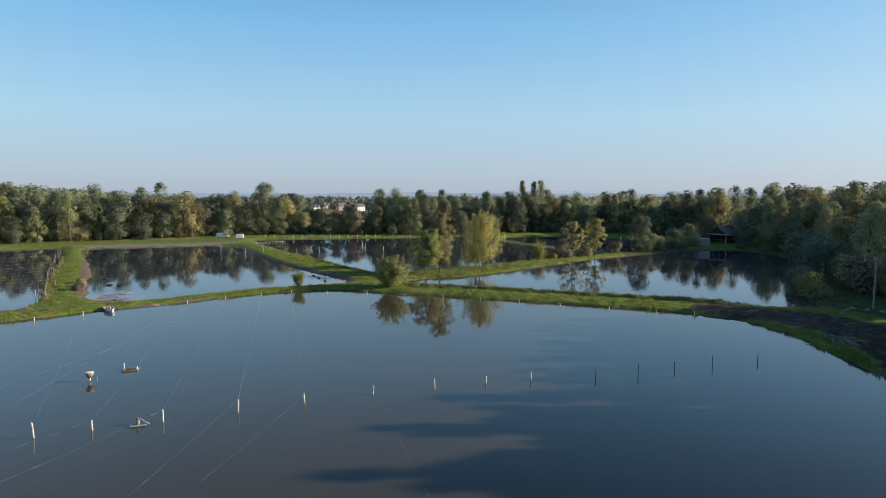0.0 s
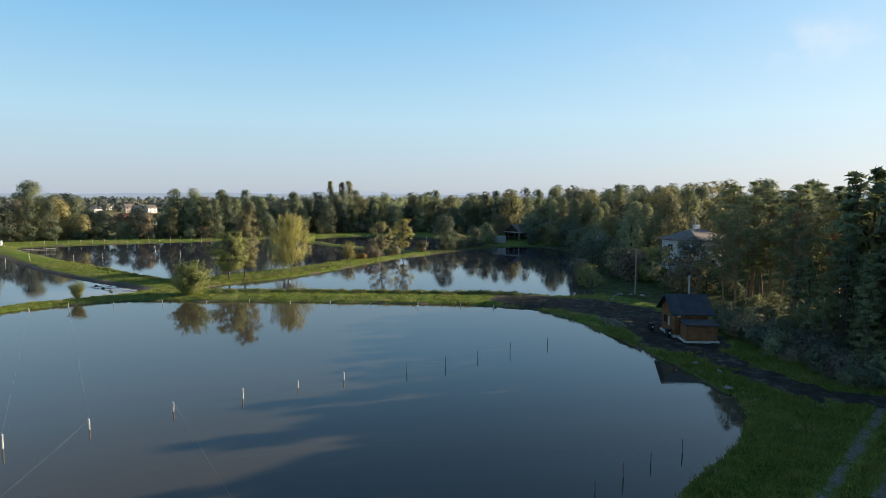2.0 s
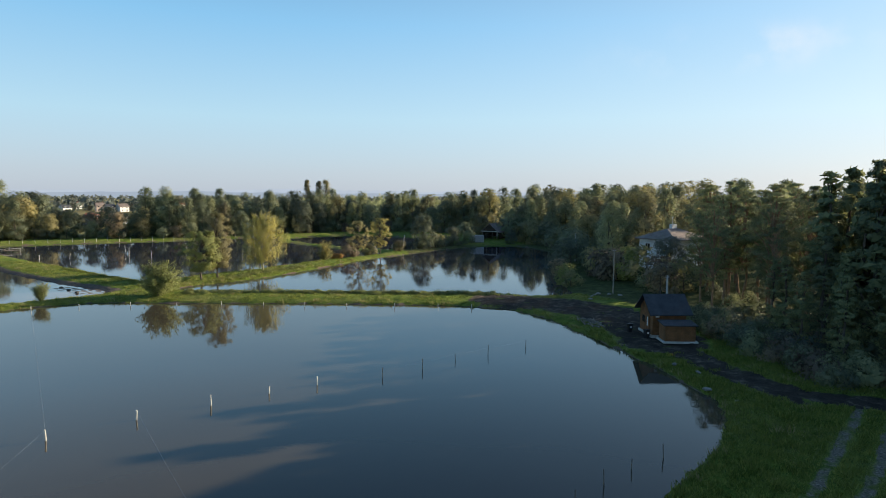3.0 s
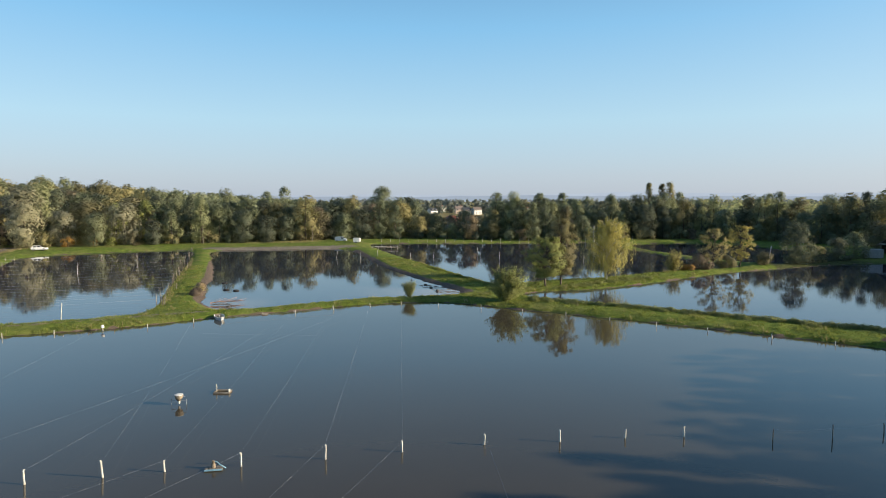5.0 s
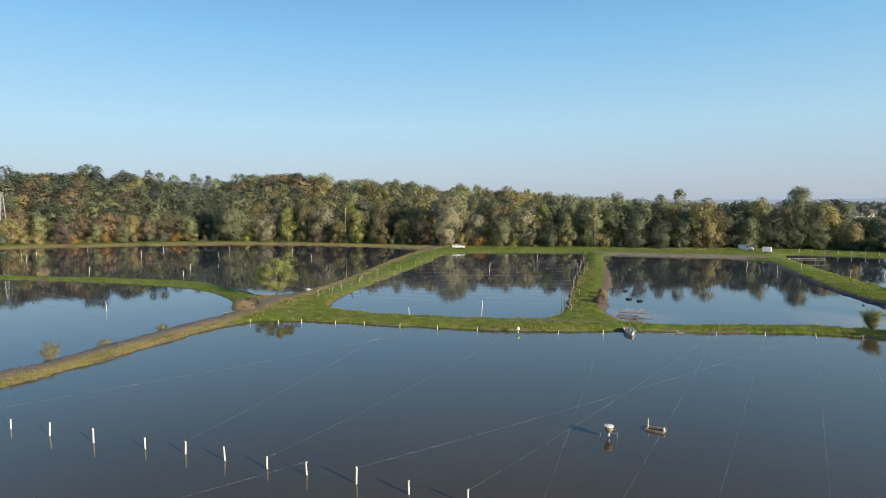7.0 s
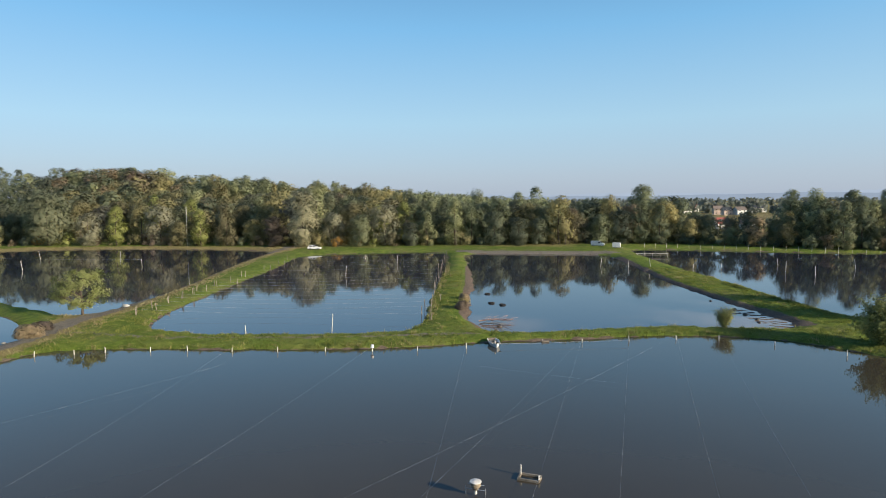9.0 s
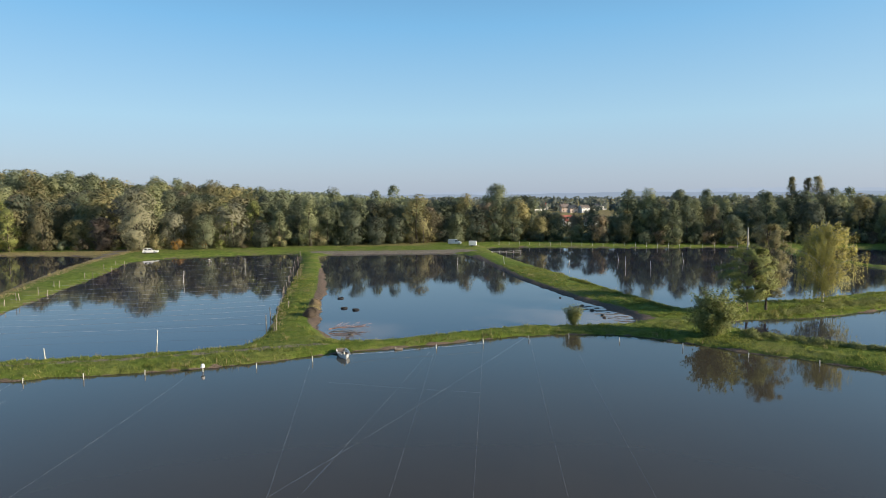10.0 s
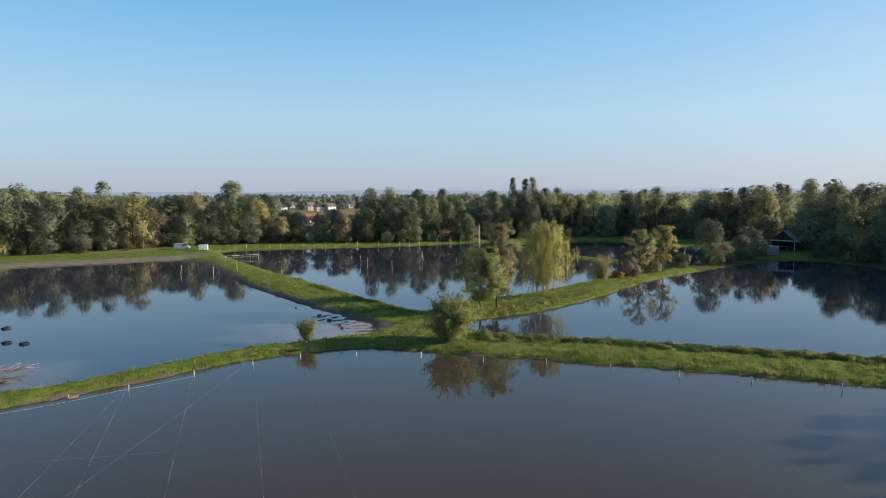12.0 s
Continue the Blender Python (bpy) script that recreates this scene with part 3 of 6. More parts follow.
def stand(proto, x, y, turn, size=1.0, dz=0.0):
    """A copy of a tree on the ground at x, y."""
    ob = copy_thing(proto, pose(x, y, ground_z(x, y) - 0.06 + dz, 0, 0, turn))
    ob.scale = (size * random.uniform(0.92, 1.08), size * random.uniform(0.92, 1.08), size)
    return ob


def discard(proto):
    for o in (*proto.children_recursive, proto):
        bpy.data.objects.remove(o)


F = "trees of the wood edge"
PROTO = {
    "alder": [tree("tree", 11 + i, 16, 4.6, "oval" if i % 2 else "alder", 0.05, 60, 38, 0.42, m, clump_r=0.3, flat=0.85, limbs=4, group=F, label=lab) for i, (m, lab) in enumerate(
        (("green", "tall green broadleaf tree at the wood edge"), ("deep", "tall dark green broadleaf tree at the wood edge"), ("green", "tall green broadleaf tree at the wood edge"), ("olive", "tall olive-green autumn tree at the wood edge"), ("deep", "tall dark green broadleaf tree at the wood edge")))],
    "round": [tree("tree", 31 + i, 13, 5.2, "round", 0.04, 70, 46, 0.4, m, clump_r=0.3, limbs=4, group=F, label=lab) for i, (m, lab) in enumerate(
        (("green", "rounded green broadleaf tree at the wood edge"), ("olive", "rounded olive autumn tree at the wood edge"), ("deep", "rounded dark green tree at the wood edge"), ("brown", "rounded brownish autumn tree at the wood edge"), ("silver", "rounded grey-green willow at the wood edge"), ("green", "rounded green broadleaf tree at the wood edge")))],
    "low": [tree("shrub", 51 + i, 5, 3.2, "spread", 0.02, 24, 22, 0.34, m, clump_r=0.33, limbs=4, group="shrubs of the wood edge", category="shrub", label=lab, name_parts=("stem", "foliage")) for i, (m, lab) in enumerate(
        (("olive", "olive shrub at the foot of the wood"), ("brown", "brownish shrub at the foot of the wood"), ("orange", "orange autumn shrub at the foot of the wood"), ("bright", "light green shrub at the foot of the wood"), ("deep", "dark green shrub at the foot of the wood")))],
    "mid": [tree("tree", 91 + i, 14, 4.0, "alder", 0.06, 64, 40, 0.34, m, clump_r=0.3, group="broadleaf trees round the house", label=lab, limbs=10) for i, (m, lab) in enumerate(
        (("green", "green broadleaf tree near the white house"), ("olive", "olive autumn tree near the white house"), ("silver", "grey-green leafy tree near the white house"), ("bright", "yellowing autumn tree near the white house")))],
    "hedge": [tree("shrub", 96 + i, 2.4, 2.0, "spread", 0.02, 20, 34, 0.2, m, clump_r=0.32, limbs=4, group="undergrowth beside the lane", category="shrub", label=lab, name_parts=("stem", "foliage")) for i, (m, lab) in enumerate(
        (("deep", "dark low undergrowth beside the lane"), ("green", "green low undergrowth beside the lane"), ("brown", "brownish low undergrowth beside the lane")))],
    "pine": [tree("pine_tree", 71 + i, 15, 3.1, "alder", 0.3, 50, 90, 0.34, "needle", M_PINEBARK, 0.32, 0.29, layered=True, aspect=0.26, lean=(i - 2) * 0.018, group="pines beside the cabin", label="tall pine tree with a bare reddish trunk", limbs=36, trunk_r=0.17) for i in range(5)],
    "spruce": [tree("spruce_tree", 81 + i, 17, 3.6, "cone", 0.03, 120, 40, 0.46, "needle", M_BARK, 0.42, 0.2, layered=True, aspect=0.36, group="conifers beside the lane", label="tall dark spruce tree beside the lane", limbs=6) for i in range(2)],
    "thicket": [tree("spruce_tree", 85 + i, 17, 3.6, "cone", 0.03, 60, 13, 1.0, "needle", M_BARK, 0.42, 0.24, layered=True, aspect=0.4, group="conifers beside the lane", label="dark spruce tree in the dense plantation", limbs=2) for i in range(2)],
}


def along(pts, spacing):
    a = np.array(pts, float)
    seg = np.hypot(*(a[1:] - a[:-1]).T)
    total, out = seg.sum(), []
    s = 0.0
    while s < total:
        k = int(np.searchsorted(np.cumsum(seg), s))
        q = (s - (np.cumsum(seg)[k] - seg[k])) / seg[k]
        p = a[k] + (a[k + 1] - a[k]) * q
        t = (a[k + 1] - a[k]) / seg[k]
        out.append((p, np.array((-t[1], t[0]))))
        s += spacing * random.uniform(0.75, 1.3)
    return out


BACK = []
CLEAR = ((-278, 72.5, 11), (-274, 66, 9), (-199, 131, 8), (-126.7, 232.5, 7))


def wood(front, rows, spacing, depth, kinds, back_kinds, size, sizes=None):
    """Rows of trees along a front line; the wood lies to the left of the line's way. Rows behind the second become one mass."""
    for row in range(rows):
        for p, nrm in along(front, spacing * (1.4 if row == 0 else 1.15)):
            q = p + nrm * (row * depth + random.uniform(-0.4, 0.4) * depth)
            kind, k = random.choice(kinds if row < 2 else back_kinds)
            proto = PROTO[kind][k % len(PROTO[kind])]
            scale = size * (1 + 0.02 * row) if sizes is None else sizes[row]
            if any(math.hypot(q[0] - cx, q[1] - cy) < gap for cx, cy, gap in CLEAR):
                continue
            turn, s = random.uniform(0, 360), scale * (random.uniform(0.62, 1.05) if row == 0 else random.uniform(0.84, 1.16))
            if row < 2:
                stand(proto, q[0], q[1], turn, s)
            else:
                BACK.append((proto, q[0], q[1], turn, s))


def join_back(name, label):
    """All the back-row trees as one mesh for each kind of foliage."""
    groups = {}
    for proto, x, y, turn, s in BACK:
        crown = [c for c in proto.children if c.name.startswith(("crown", "foliage"))][0].data
        co = np.empty(len(crown.vertices) * 3, np.float32)
        crown.vertices.foreach_get("co", co)
        soft = SOFT[crown.name].reshape(-1, 4, 3)
        thin = 3 if math.hypot(x + 20, y - 30) > 290 else 2
        first = random.randint(0, thin - 1)
        co, soft = co.reshape(-1, 4, 3)[first::thin], soft[first::thin].reshape(-1, 3)
        mid = co.mean(axis=1, keepdims=True)
        co = ((mid + (co - mid) * (1.28 if thin == 2 else 1.45)) * s).reshape(-1, 3)
        c, n = math.cos(radians(turn)), math.sin(radians(turn))
        v = np.stack((co[:, 0] * c - co[:, 1] * n + x, co[:, 0] * n + co[:, 1] * c + y, co[:, 2] + ground_z(x, y)), axis=1)
        groups.setdefault(crown.materials[0].name, []).append((v, random.random(), np.stack((soft[:, 0] * c - soft[:, 1] * n, soft[:, 0] * n + soft[:, 1] * c, soft[:, 2]), axis=1)))
    for mat, items in groups.items():
        v = np.concatenate([a for a, _, _ in items])
        me = mesh_of(name, v, np.arange(len(v)).reshape(-1, 4), bpy.data.materials[mat])
        tint = np.concatenate([np.full(len(a), r, np.float32) for a, r, _ in items])
        me.attributes.new("tint", "FLOAT", "POINT").data.foreach_set("value", tint)
        soften(me, np.concatenate([q for _, _, q in items]))
        tagged(new(name, me), label, "woods", kind="stuff")


def undergrowth(front, spacing, kinds, size):
    for p, nrm in along(front, spacing):
        q = p - nrm * random.uniform(0.0, 3.0)
        stand(PROTO["low"][random.choice(kinds)], q[0], q[1], random.uniform(0, 360), size * random.uniform(0.6, 1.25))


random.seed(5)
A5 = [("alder", i) for i in range(5)]
EDGE_HILL = [(-316, -80), (-312, -10), (-302, 25), (-286, 73)]
EDGE_WEST = [(-286, 73), (-253, 99), (-200, 133), (-174, 158)]
EDGE_NORTHWEST = [(-174, 158), (-145, 185), (-123, 213), (-106, 220)]
EDGE_GAP = [(-104, 222), (-76, 226)]
EDGE_NORTH = [(-75, 227), (-64, 229), (-43, 240), (-18, 254), (8, 264), (28, 256), (48, 234)]
EDGE_EAST = [(58, 230), (62, 205), (68, 180), (65, 150), (62, 130)]
EDGE_NORTHEAST = [(70, 270), (96, 260), (124, 236)]
HILL_SIZES = (0.8, 0.9, 1.0, 1.05, 1.1, 1.16, 1.22, 1.25, 1.28)
WEST_SIZES = (1.08, 1.12, 1.14, 1.1, 1.08, 1.06, 1.05, 1.05, 1.05)
FOREST = [("round", 2), ("alder", 1), ("alder", 4), ("round", 2), ("round", 5), ("round", 0)]
DARK = [("round", 0), ("round", 2), ("round", 5), ("alder", 1), ("alder", 4), ("round", 2), ("alder", 2)]
for edge, rows, sp, dep, kinds, back_kinds, size, sizes in (
        (EDGE_HILL, 9, 6.6, 10.5, [("round", 1), ("round", 3), ("round", 3), ("round", 0), ("low", 1), ("round", 5), ("round", 1)], FOREST, 0.62, HILL_SIZES),
        (EDGE_WEST, 9, 6.6, 10.5, [("round", 0), ("round", 1), ("round", 3), ("round", 4), ("round", 5), ("alder", 0), ("alder", 2), ("alder", 3), ("mid", 3), ("round", 4)], [("round", 0), ("alder", 0), ("round", 5), ("round", 3), ("alder", 3), ("round", 1), ("round", 2)], 0.78, WEST_SIZES),
        (EDGE_NORTHWEST, 4, 5.2, 7, [("alder", 1), ("alder", 4), ("alder", 0), ("alder", 3), ("round", 2), ("round", 1), ("round", 3)], DARK, 1.0, None),
        (EDGE_GAP, 2, 4.4, 6, [("round", 0), ("round", 1), ("round", 2), ("round", 3), ("round", 2)], DARK, 0.7, None),
        (EDGE_NORTH, 4, 5.0, 7, A5 + [("alder", 1), ("alder", 4), ("round", 2)], DARK, 0.96, None),
        (EDGE_NORTHEAST, 3, 6.0, 9, A5 + [("alder", 3)], A5 + [("alder", 3)], 1.12, None),
        (EDGE_EAST, 4, 5.2, 7, [("alder", 0), ("alder", 3), ("round", 0), ("alder", 2), ("round", 1)], A5 + [("round", 1), ("alder", 3)], 0.88, None)):
    wood(edge, rows, sp, dep, kinds, back_kinds, size, sizes)
# trees that close the wedges where the edge of the wood turns
for vx, vy, n1, n2, kinds, size, grow in ((-312, -10, (-0.998, 0.06), (-0.96, 0.27), (0, 1, 2, 3), 1.0, 0.03), (-302, 25, (-0.96, 0.27), (-0.95, 0.32), (0, 1, 3), 1.0, 0.03), (-286, 73, (-0.95, 0.32), (-0.62, 0.78), (0, 1, 2, 3, 5), 1.1, 0.02),
                                          (-253, 99, (-0.62, 0.78), (-0.54, 0.84), (0, 1, 3, 5), 1.15, 0.0), (-174, 158, (-0.69, 0.72), (-0.68, 0.73), (0, 2, 5), 1.1, 0.0), (-312, 10, (-0.98, 0.16), (-0.96, 0.2), (0, 1, 3, 2), 1.05, 0.03)):
    for row in range(1, 10):
        for k in range(1 + int(row * 10.5 * math.hypot(n1[0] - n2[0], n1[1] - n2[1]) / 6.5)):
            q = random.random()
            reach = row * 10.0 + random.uniform(-3, 3)
            BACK.append((PROTO["round"][random.choice(kinds)], vx + reach * (n1[0] + (n2[0] - n1[0]) * q), vy + reach * (n1[1] + (n2[1] - n1[1]) * q), random.uniform(0, 360), size * (1 + grow * row) * random.uniform(0.9, 1.12)))
for edge in (EDGE_HILL, EDGE_WEST, EDGE_NORTHWEST, EDGE_GAP, EDGE_NORTH, EDGE_EAST):
    undergrowth(edge, 5.4, [0, 1, 3, 0, 1, 4, 0, 2] if edge in (EDGE_HILL, EDGE_WEST) else [0, 4, 0, 1, 4], 0.8)

join_back("woods", "dense mixed woods behind the front trees")

# the great round tree, the grey willow and the pair of tall poplars
ROUND_TALL = tree("tree", 140, 20.5, 6.2, "round", 0.1, 110, 40, 0.5, "deep", clump_r=0.24, label="very tall round dark green tree above the wood")
ROUND_TALL.matrix_world = pose(-126.7, 232.5, ground_z(-126.7, 232.5), 0, 0, 30)
WILLOW = tree("willow", 141, 19, 6.6, "round", 0.04, 110, 34, 0.5, "silver", clump_r=0.24, label="broad grey-green willow at the wood edge")
WILLOW.matrix_world = pose(-199, 131, ground_z(-199, 131), 0, 0, 10)
for x, y, h, r, seed in ((-34.3, 418.5, 25.6, 2.2, 142), (-26.5, 421, 25.0, 2.2, 143), (-22.0, 423, 26.0, 3.2, 144)):
    POPLAR = tree("poplar", seed, h, r, "column", 0.05, 150, 26, 0.6, "olive", clump_r=0.5, layered=True, flat=1.2, label="tall column-shaped poplar far behind the wood", group="tall poplars")
    POPLAR.matrix_world = pose(x, y, ground_z(x, y), 0, 0, seed * 7)
LONE = tree("tree", 145, 19.5, 8.6, "round", 0.12, 120, 46, 0.5, "green", clump_r=0.24, label="broad light green tree standing at the meadow edge")
LONE.matrix_world = pose(-277.5, 72.5, ground_z(-277.5, 72.5), 0, 0, 0)

# pines and spruces on the east side, some of them singly visible
for x, y, k, s in ((47.5, 73, 0, 0.95), (50, 80, 1, 0.92), (52.5, 77, 2, 1.0), (54.3, 71, 0, 1.02), (57.5, 78, 1, 0.98), (60, 73, 2, 1.05), (62, 80, 0, 0.95), (64, 70, 1, 1.05),
                   (56, 87, 2, 0.95), (62, 90, 0, 1.0), (67, 84, 1, 1.0), (70, 76, 2, 1.08), (49, 63, 2, 0.9), (53, 60, 0, 1.0), (58, 63, 1, 1.08),
                   (72, 92, 0, 1.05), (70, 100, 2, 1.0), (78, 98, 0, 1.05), (66, 97, 1, 0.95)):
    stand(PROTO["pine"][(k + int(x)) % 5], x, y, random.uniform(0, 360), s * random.uniform(0.92, 1.1))
for x, y, s in ((52, 52.6, 1.14), (55, 55, 1.0), (60, 50, 1.0), (53, 44.5, 1.04), (58, 42, 0.98), (66, 46, 1.05), (60, 34, 1.0), (67, 36, 1.05), (58, 24, 1.0),
                (64, 26, 1.05), (60, 12, 1.0), (66, 14, 1.05), (58, 0, 1.0), (65, 2, 1.0), (74, 40, 1.1), (73, 22, 1.1), (60, -14, 1.0), (70, -8, 1.0), (62, -28, 1.0)):
    stand(PROTO["spruce"][random.randint(0, 1)], x, y, random.uniform(0, 360), s)
# closed ranks of pines and spruces behind the first ones
for k in range(60):
    y = 38 + k * 1.0
    x = 50.5 + 9 * random.random() + 0.06 * max(0, y - 60)
    if y < 62:
        stand(PROTO["thicket"][k % 2], x + 1.5, y, random.uniform(0, 360), random.uniform(0.95, 1.12))
    elif x > 0.56 * y + 4 and k % 2:
        stand(PROTO["pine"][k % 5], x, y, random.uniform(0, 360), random.uniform(1.02, 1.16))
# dense low-branched spruces at the edge of the undergrowth
for x, y, s in ((47.2, 60.5, 0.5), (45.3, 56.2, 0.56), (43.6, 51.6, 0.5), (47.5, 53.4, 0.7), (45.6, 48.8, 0.62), (43.2, 45.6, 0.52), (49.5, 47.5, 0.8), (46.4, 43.6, 0.66), (50.5, 57.2, 0.75), (50, 42, 0.8)):
    stand(PROTO["spruce"][random.randint(0, 1)], x, y, random.uniform(0, 360), s)
for x, y, s in ((54.5, 200, 1.0), (56, 205, 1.4), (56, 196, 1.4), (53, 208, 1.6), (50.5, 193.8, 0.9), (57, 190, 1.5)):
    stand(PROTO["low"][random.choice((0, 4, 4))], x, y, random.uniform(0, 360), s)
for gx in range(7):
    for gy in range(7):
        x, y = 56 + gx * 5 + random.uniform(-1.5, 1.5), 24 + gy * 5.2 + random.uniform(-1.5, 1.5)
        if x > 1.02 * y + 4 and random.random() < 0.9:
            stand(PROTO["thicket"][random.randint(0, 1)], x, y, random.uniform(0, 360), random.uniform(1.08, 1.24))
# the dense plantation south of the lane, out of view, shading the water
for gx in range(7):
    for gy in range(14):
        x, y = 46 + gx * 5.2 + random.uniform(-1.6, 1.6), -44 + gy * 5.4 + random.uniform(-1.8, 1.8)
        if y > 2 and x - 0.35 * y > 36 and random.random() < 0.86:
            stand(PROTO["thicket"][random.randint(0, 1)], x, y, random.uniform(0, 360), random.uniform(1.0, 1.22))
for x, y, k, s in ((60, 118, 1, 0.95), (56, 126, 0, 0.9), (66, 122, 4, 1.0), (72, 116, 1, 1.05), (75, 108, 4, 1.05), (80, 118, 1, 1.05), (84, 108, 0, 1.05), (72, 128, 4, 1.0), (52, 118, 4, 0.75)):
    stand(PROTO["mid"][k % 4], x, y, random.uniform(0, 360), s * 1.12)
for k in range(90):
    y = random.uniform(40.5, 68)
    x = 39.4 + 0.1 * max(0, y - 52) + random.uniform(0, 1) ** 1.6 * 11
    stand(PROTO["hedge"][random.choice((0, 0, 1, 2))], x, y, random.uniform(0, 360), random.uniform(0.45, 1.15))
for x, y, k, s in ((38.3, 104.5, 3, 0.75), (38.0, 101.0, 0, 0.6), (40.6, 116, 1, 0.8), (46.5, 108, 1, 1.1), (47.6, 104, 1, 1.2), (50.5, 98, 0, 1.3), (51.0, 93, 1, 1.1), (47.5, 113, 0, 1.1), (49.5, 117, 4, 1.2),
                   (48, 88, 1, 1.0), (52, 88, 0, 1.1), (46, 124, 4, 1.4), (51, 134, 4, 1.5), (55, 146, 4, 1.5), (59, 158, 4, 1.5), (60, 170, 4, 1.5), (59, 182, 4, 1.5)):
    stand(PROTO["low"][k], x, y, random.uniform(0, 360), s)


def single(name, seed, x, y, h, r, mat, label, **kw):
    ob = tree(name, seed, h, r, leafmat=mat, label=label, **kw)
    ob.matrix_world = pose(x, y, ground_z(x, y) - 0.05, 0, 0, seed * 37)
    return ob


for gx in range(9):
    for gy in range(9):
        x, y = 64 + gx * 6 + random.uniform(-2, 2), 60 + gy * 8.5 + random.uniform(-3, 3)
        if random.random() < 0.62 and math.hypot(x - 61.5, y - 112) > 12 and not (x < 72 and y < 100) and x < 66 + 0.5 * (y - 40):
            stand(PROTO["pine"][random.randint(0, 4)] if random.random() < 0.45 else PROTO["mid"][random.randint(0, 3)], x, y, random.uniform(0, 360), random.uniform(0.74, 0.96))
for k in range(26):
    x, y = random.uniform(47, 70), random.uniform(60, 98)
    stand(PROTO["hedge"][random.randint(0, 2)], x, y, random.uniform(0, 360), random.uniform(0.4, 0.9))

single("tree", 232, 56.5, 101, 7.6, 3.4, "silver", "grey-green leafy tree before the white house", shape="round", start=0.05, clumps=70, leaves=60, leaf=0.26, clump_r=0.25)
single("tree", 233, 49.5, 103, 6.2, 2.8, "bright", "light green small tree beside the concrete pole", shape="round", start=0.05, clumps=60, leaves=60, leaf=0.24, clump_r=0.25)

# trees and bushes standing on the dikes
def weeping_birch(seed, x, y, h, r, label):
    """Leaning stem, rising limbs and long strands of small leaves hanging from them."""
    rng = np.random.RandomState(seed)
    ob = thing("birch_tree", label, "tree")
    stem = [((0.02 * h * math.sin(3 * q), 0, q * h * 0.96), 0.15 * (1 - 0.9 * q)) for q in np.linspace(0, 1, 8)]
    paths, pos, nrm = [stem], [], []
    for k in range(64):
        q = 0.12 + 0.86 * (k / 63) ** 0.9
        a = k * 2.4 + rng.uniform(-0.4, 0.4)
        reach = r * (0.25 + 0.85 * math.sin(math.pi * min(1.0, 0.24 + 0.76 * q)) ** 0.8) * rng.uniform(0.6, 1.12)
        base = np.array((0, 0, q * h * 0.86))
        tip = np.array((reach * math.cos(a), reach * math.sin(a), min(h, q * h * 0.9 + reach * rng.uniform(0.35, 0.8))))
        bow = base * 0.45 + tip * 0.55 + np.array((0, 0, 0.12 * reach))
        paths.append([(base, 0.05), (bow, 0.03), (tip, 0.012)])
        for j in range(26):
            w = rng.uniform(0.15, 1.05)
            top = base * (1 - w) ** 2 + 2 * bow * w * (1 - w) + tip * w * w + rng.normal(0, 0.16, 3)
            length = min(top[2] - 0.3, rng.uniform(0.5, 2.7) * (1.15 - 0.5 * q))
            m = max(3, int(length / 0.15))
            down = np.linspace(0, 1, m) ** 1.1 * length
            line = np.stack((top[0] + 0.05 * down * math.cos(a), top[1] + 0.05 * down * math.sin(a), top[2] - down), axis=1) + rng.normal(0, 0.07, (m, 3))
            pos.append(line)
            nrm.append(np.tile((math.cos(a), math.sin(a), 0.35), (m, 1)) + rng.normal(0, 0.25, (m, 3)))
    v, f = tubes(paths, 6)
    part("trunk", mesh_of("trunk", v, f, M_BIRCHBARK, True), ob)
    pos, nrm = np.concatenate(pos), np.concatenate(nrm)
    part("crown", leaf_cloud(rng, pos, nrm, np.full(len(pos), 0.23), 0.65, "crown", M_LEAF["yellow"], True, 0.4), ob)
    ob.matrix_world = pose(x, y, ground_z(x, y) - 0.05, 0, 0, seed * 37)


def spray_bush(seed, x, y, h, r, stems, per, leaf, mat, label, name="bush", aspect=0.5, low=20):
    """Many stems that rise and arch out from one root, leafy for most of their length."""
    rng = np.random.RandomState(seed)
    ob = thing(name, label, name)
    paths, pos, nrm = [], [], []
    for k in range(stems):
        a, up = rng.uniform(0, 6.283), radians(rng.uniform(low, 88))
        tall = rng.uniform(0.6, 1.08)
        out, lift = r * tall * math.cos(up) ** 0.7, h * tall * math.sin(up) ** 0.8
        side = np.array((math.cos(a), math.sin(a), 0.0))
        root = side * rng.uniform(0, 0.25) * r * 0.4
        mid, tip = root + side * out * 0.42 + np.array((0, 0, lift * 0.62)), root + side * out + np.array((0, 0, lift))
        paths.append([(root, 0.03), (mid, 0.02), (tip, 0.006)])
        w = rng.uniform(0.16, 1.04, per)[:, None]
        line = root * (1 - w) ** 2 + 2 * mid * w * (1 - w) + tip * w * w
        thick = (0.1 + 0.17 * np.sin(np.pi * np.clip(w, 0, 1))) * min(1.0, h / 3.5)
        pos.append(line + rng.normal(0, 1, (per, 3)) * thick)
        nrm.append(np.tile(side * math.cos(up) + np.array((0, 0, 0.35 + math.sin(up) * 0.5)), (per, 1)) + rng.normal(0, 0.35, (per, 3)))
    v, f = tubes(paths, 5)
    part("stem", mesh_of("stem", v, f, M_BARK, True), ob)
    pos = np.concatenate(pos)
    pos[:, 2] = np.maximum(pos[:, 2], 0.1)
    part("foliage", leaf_cloud(rng, pos, np.concatenate(nrm), np.full(len(pos), leaf), aspect, "foliage", M_LEAF[mat], False, 0.55), ob)
    ob.matrix_world = pose(x, y, ground_z(x, y) - 0.05, 0, 0, seed * 37)


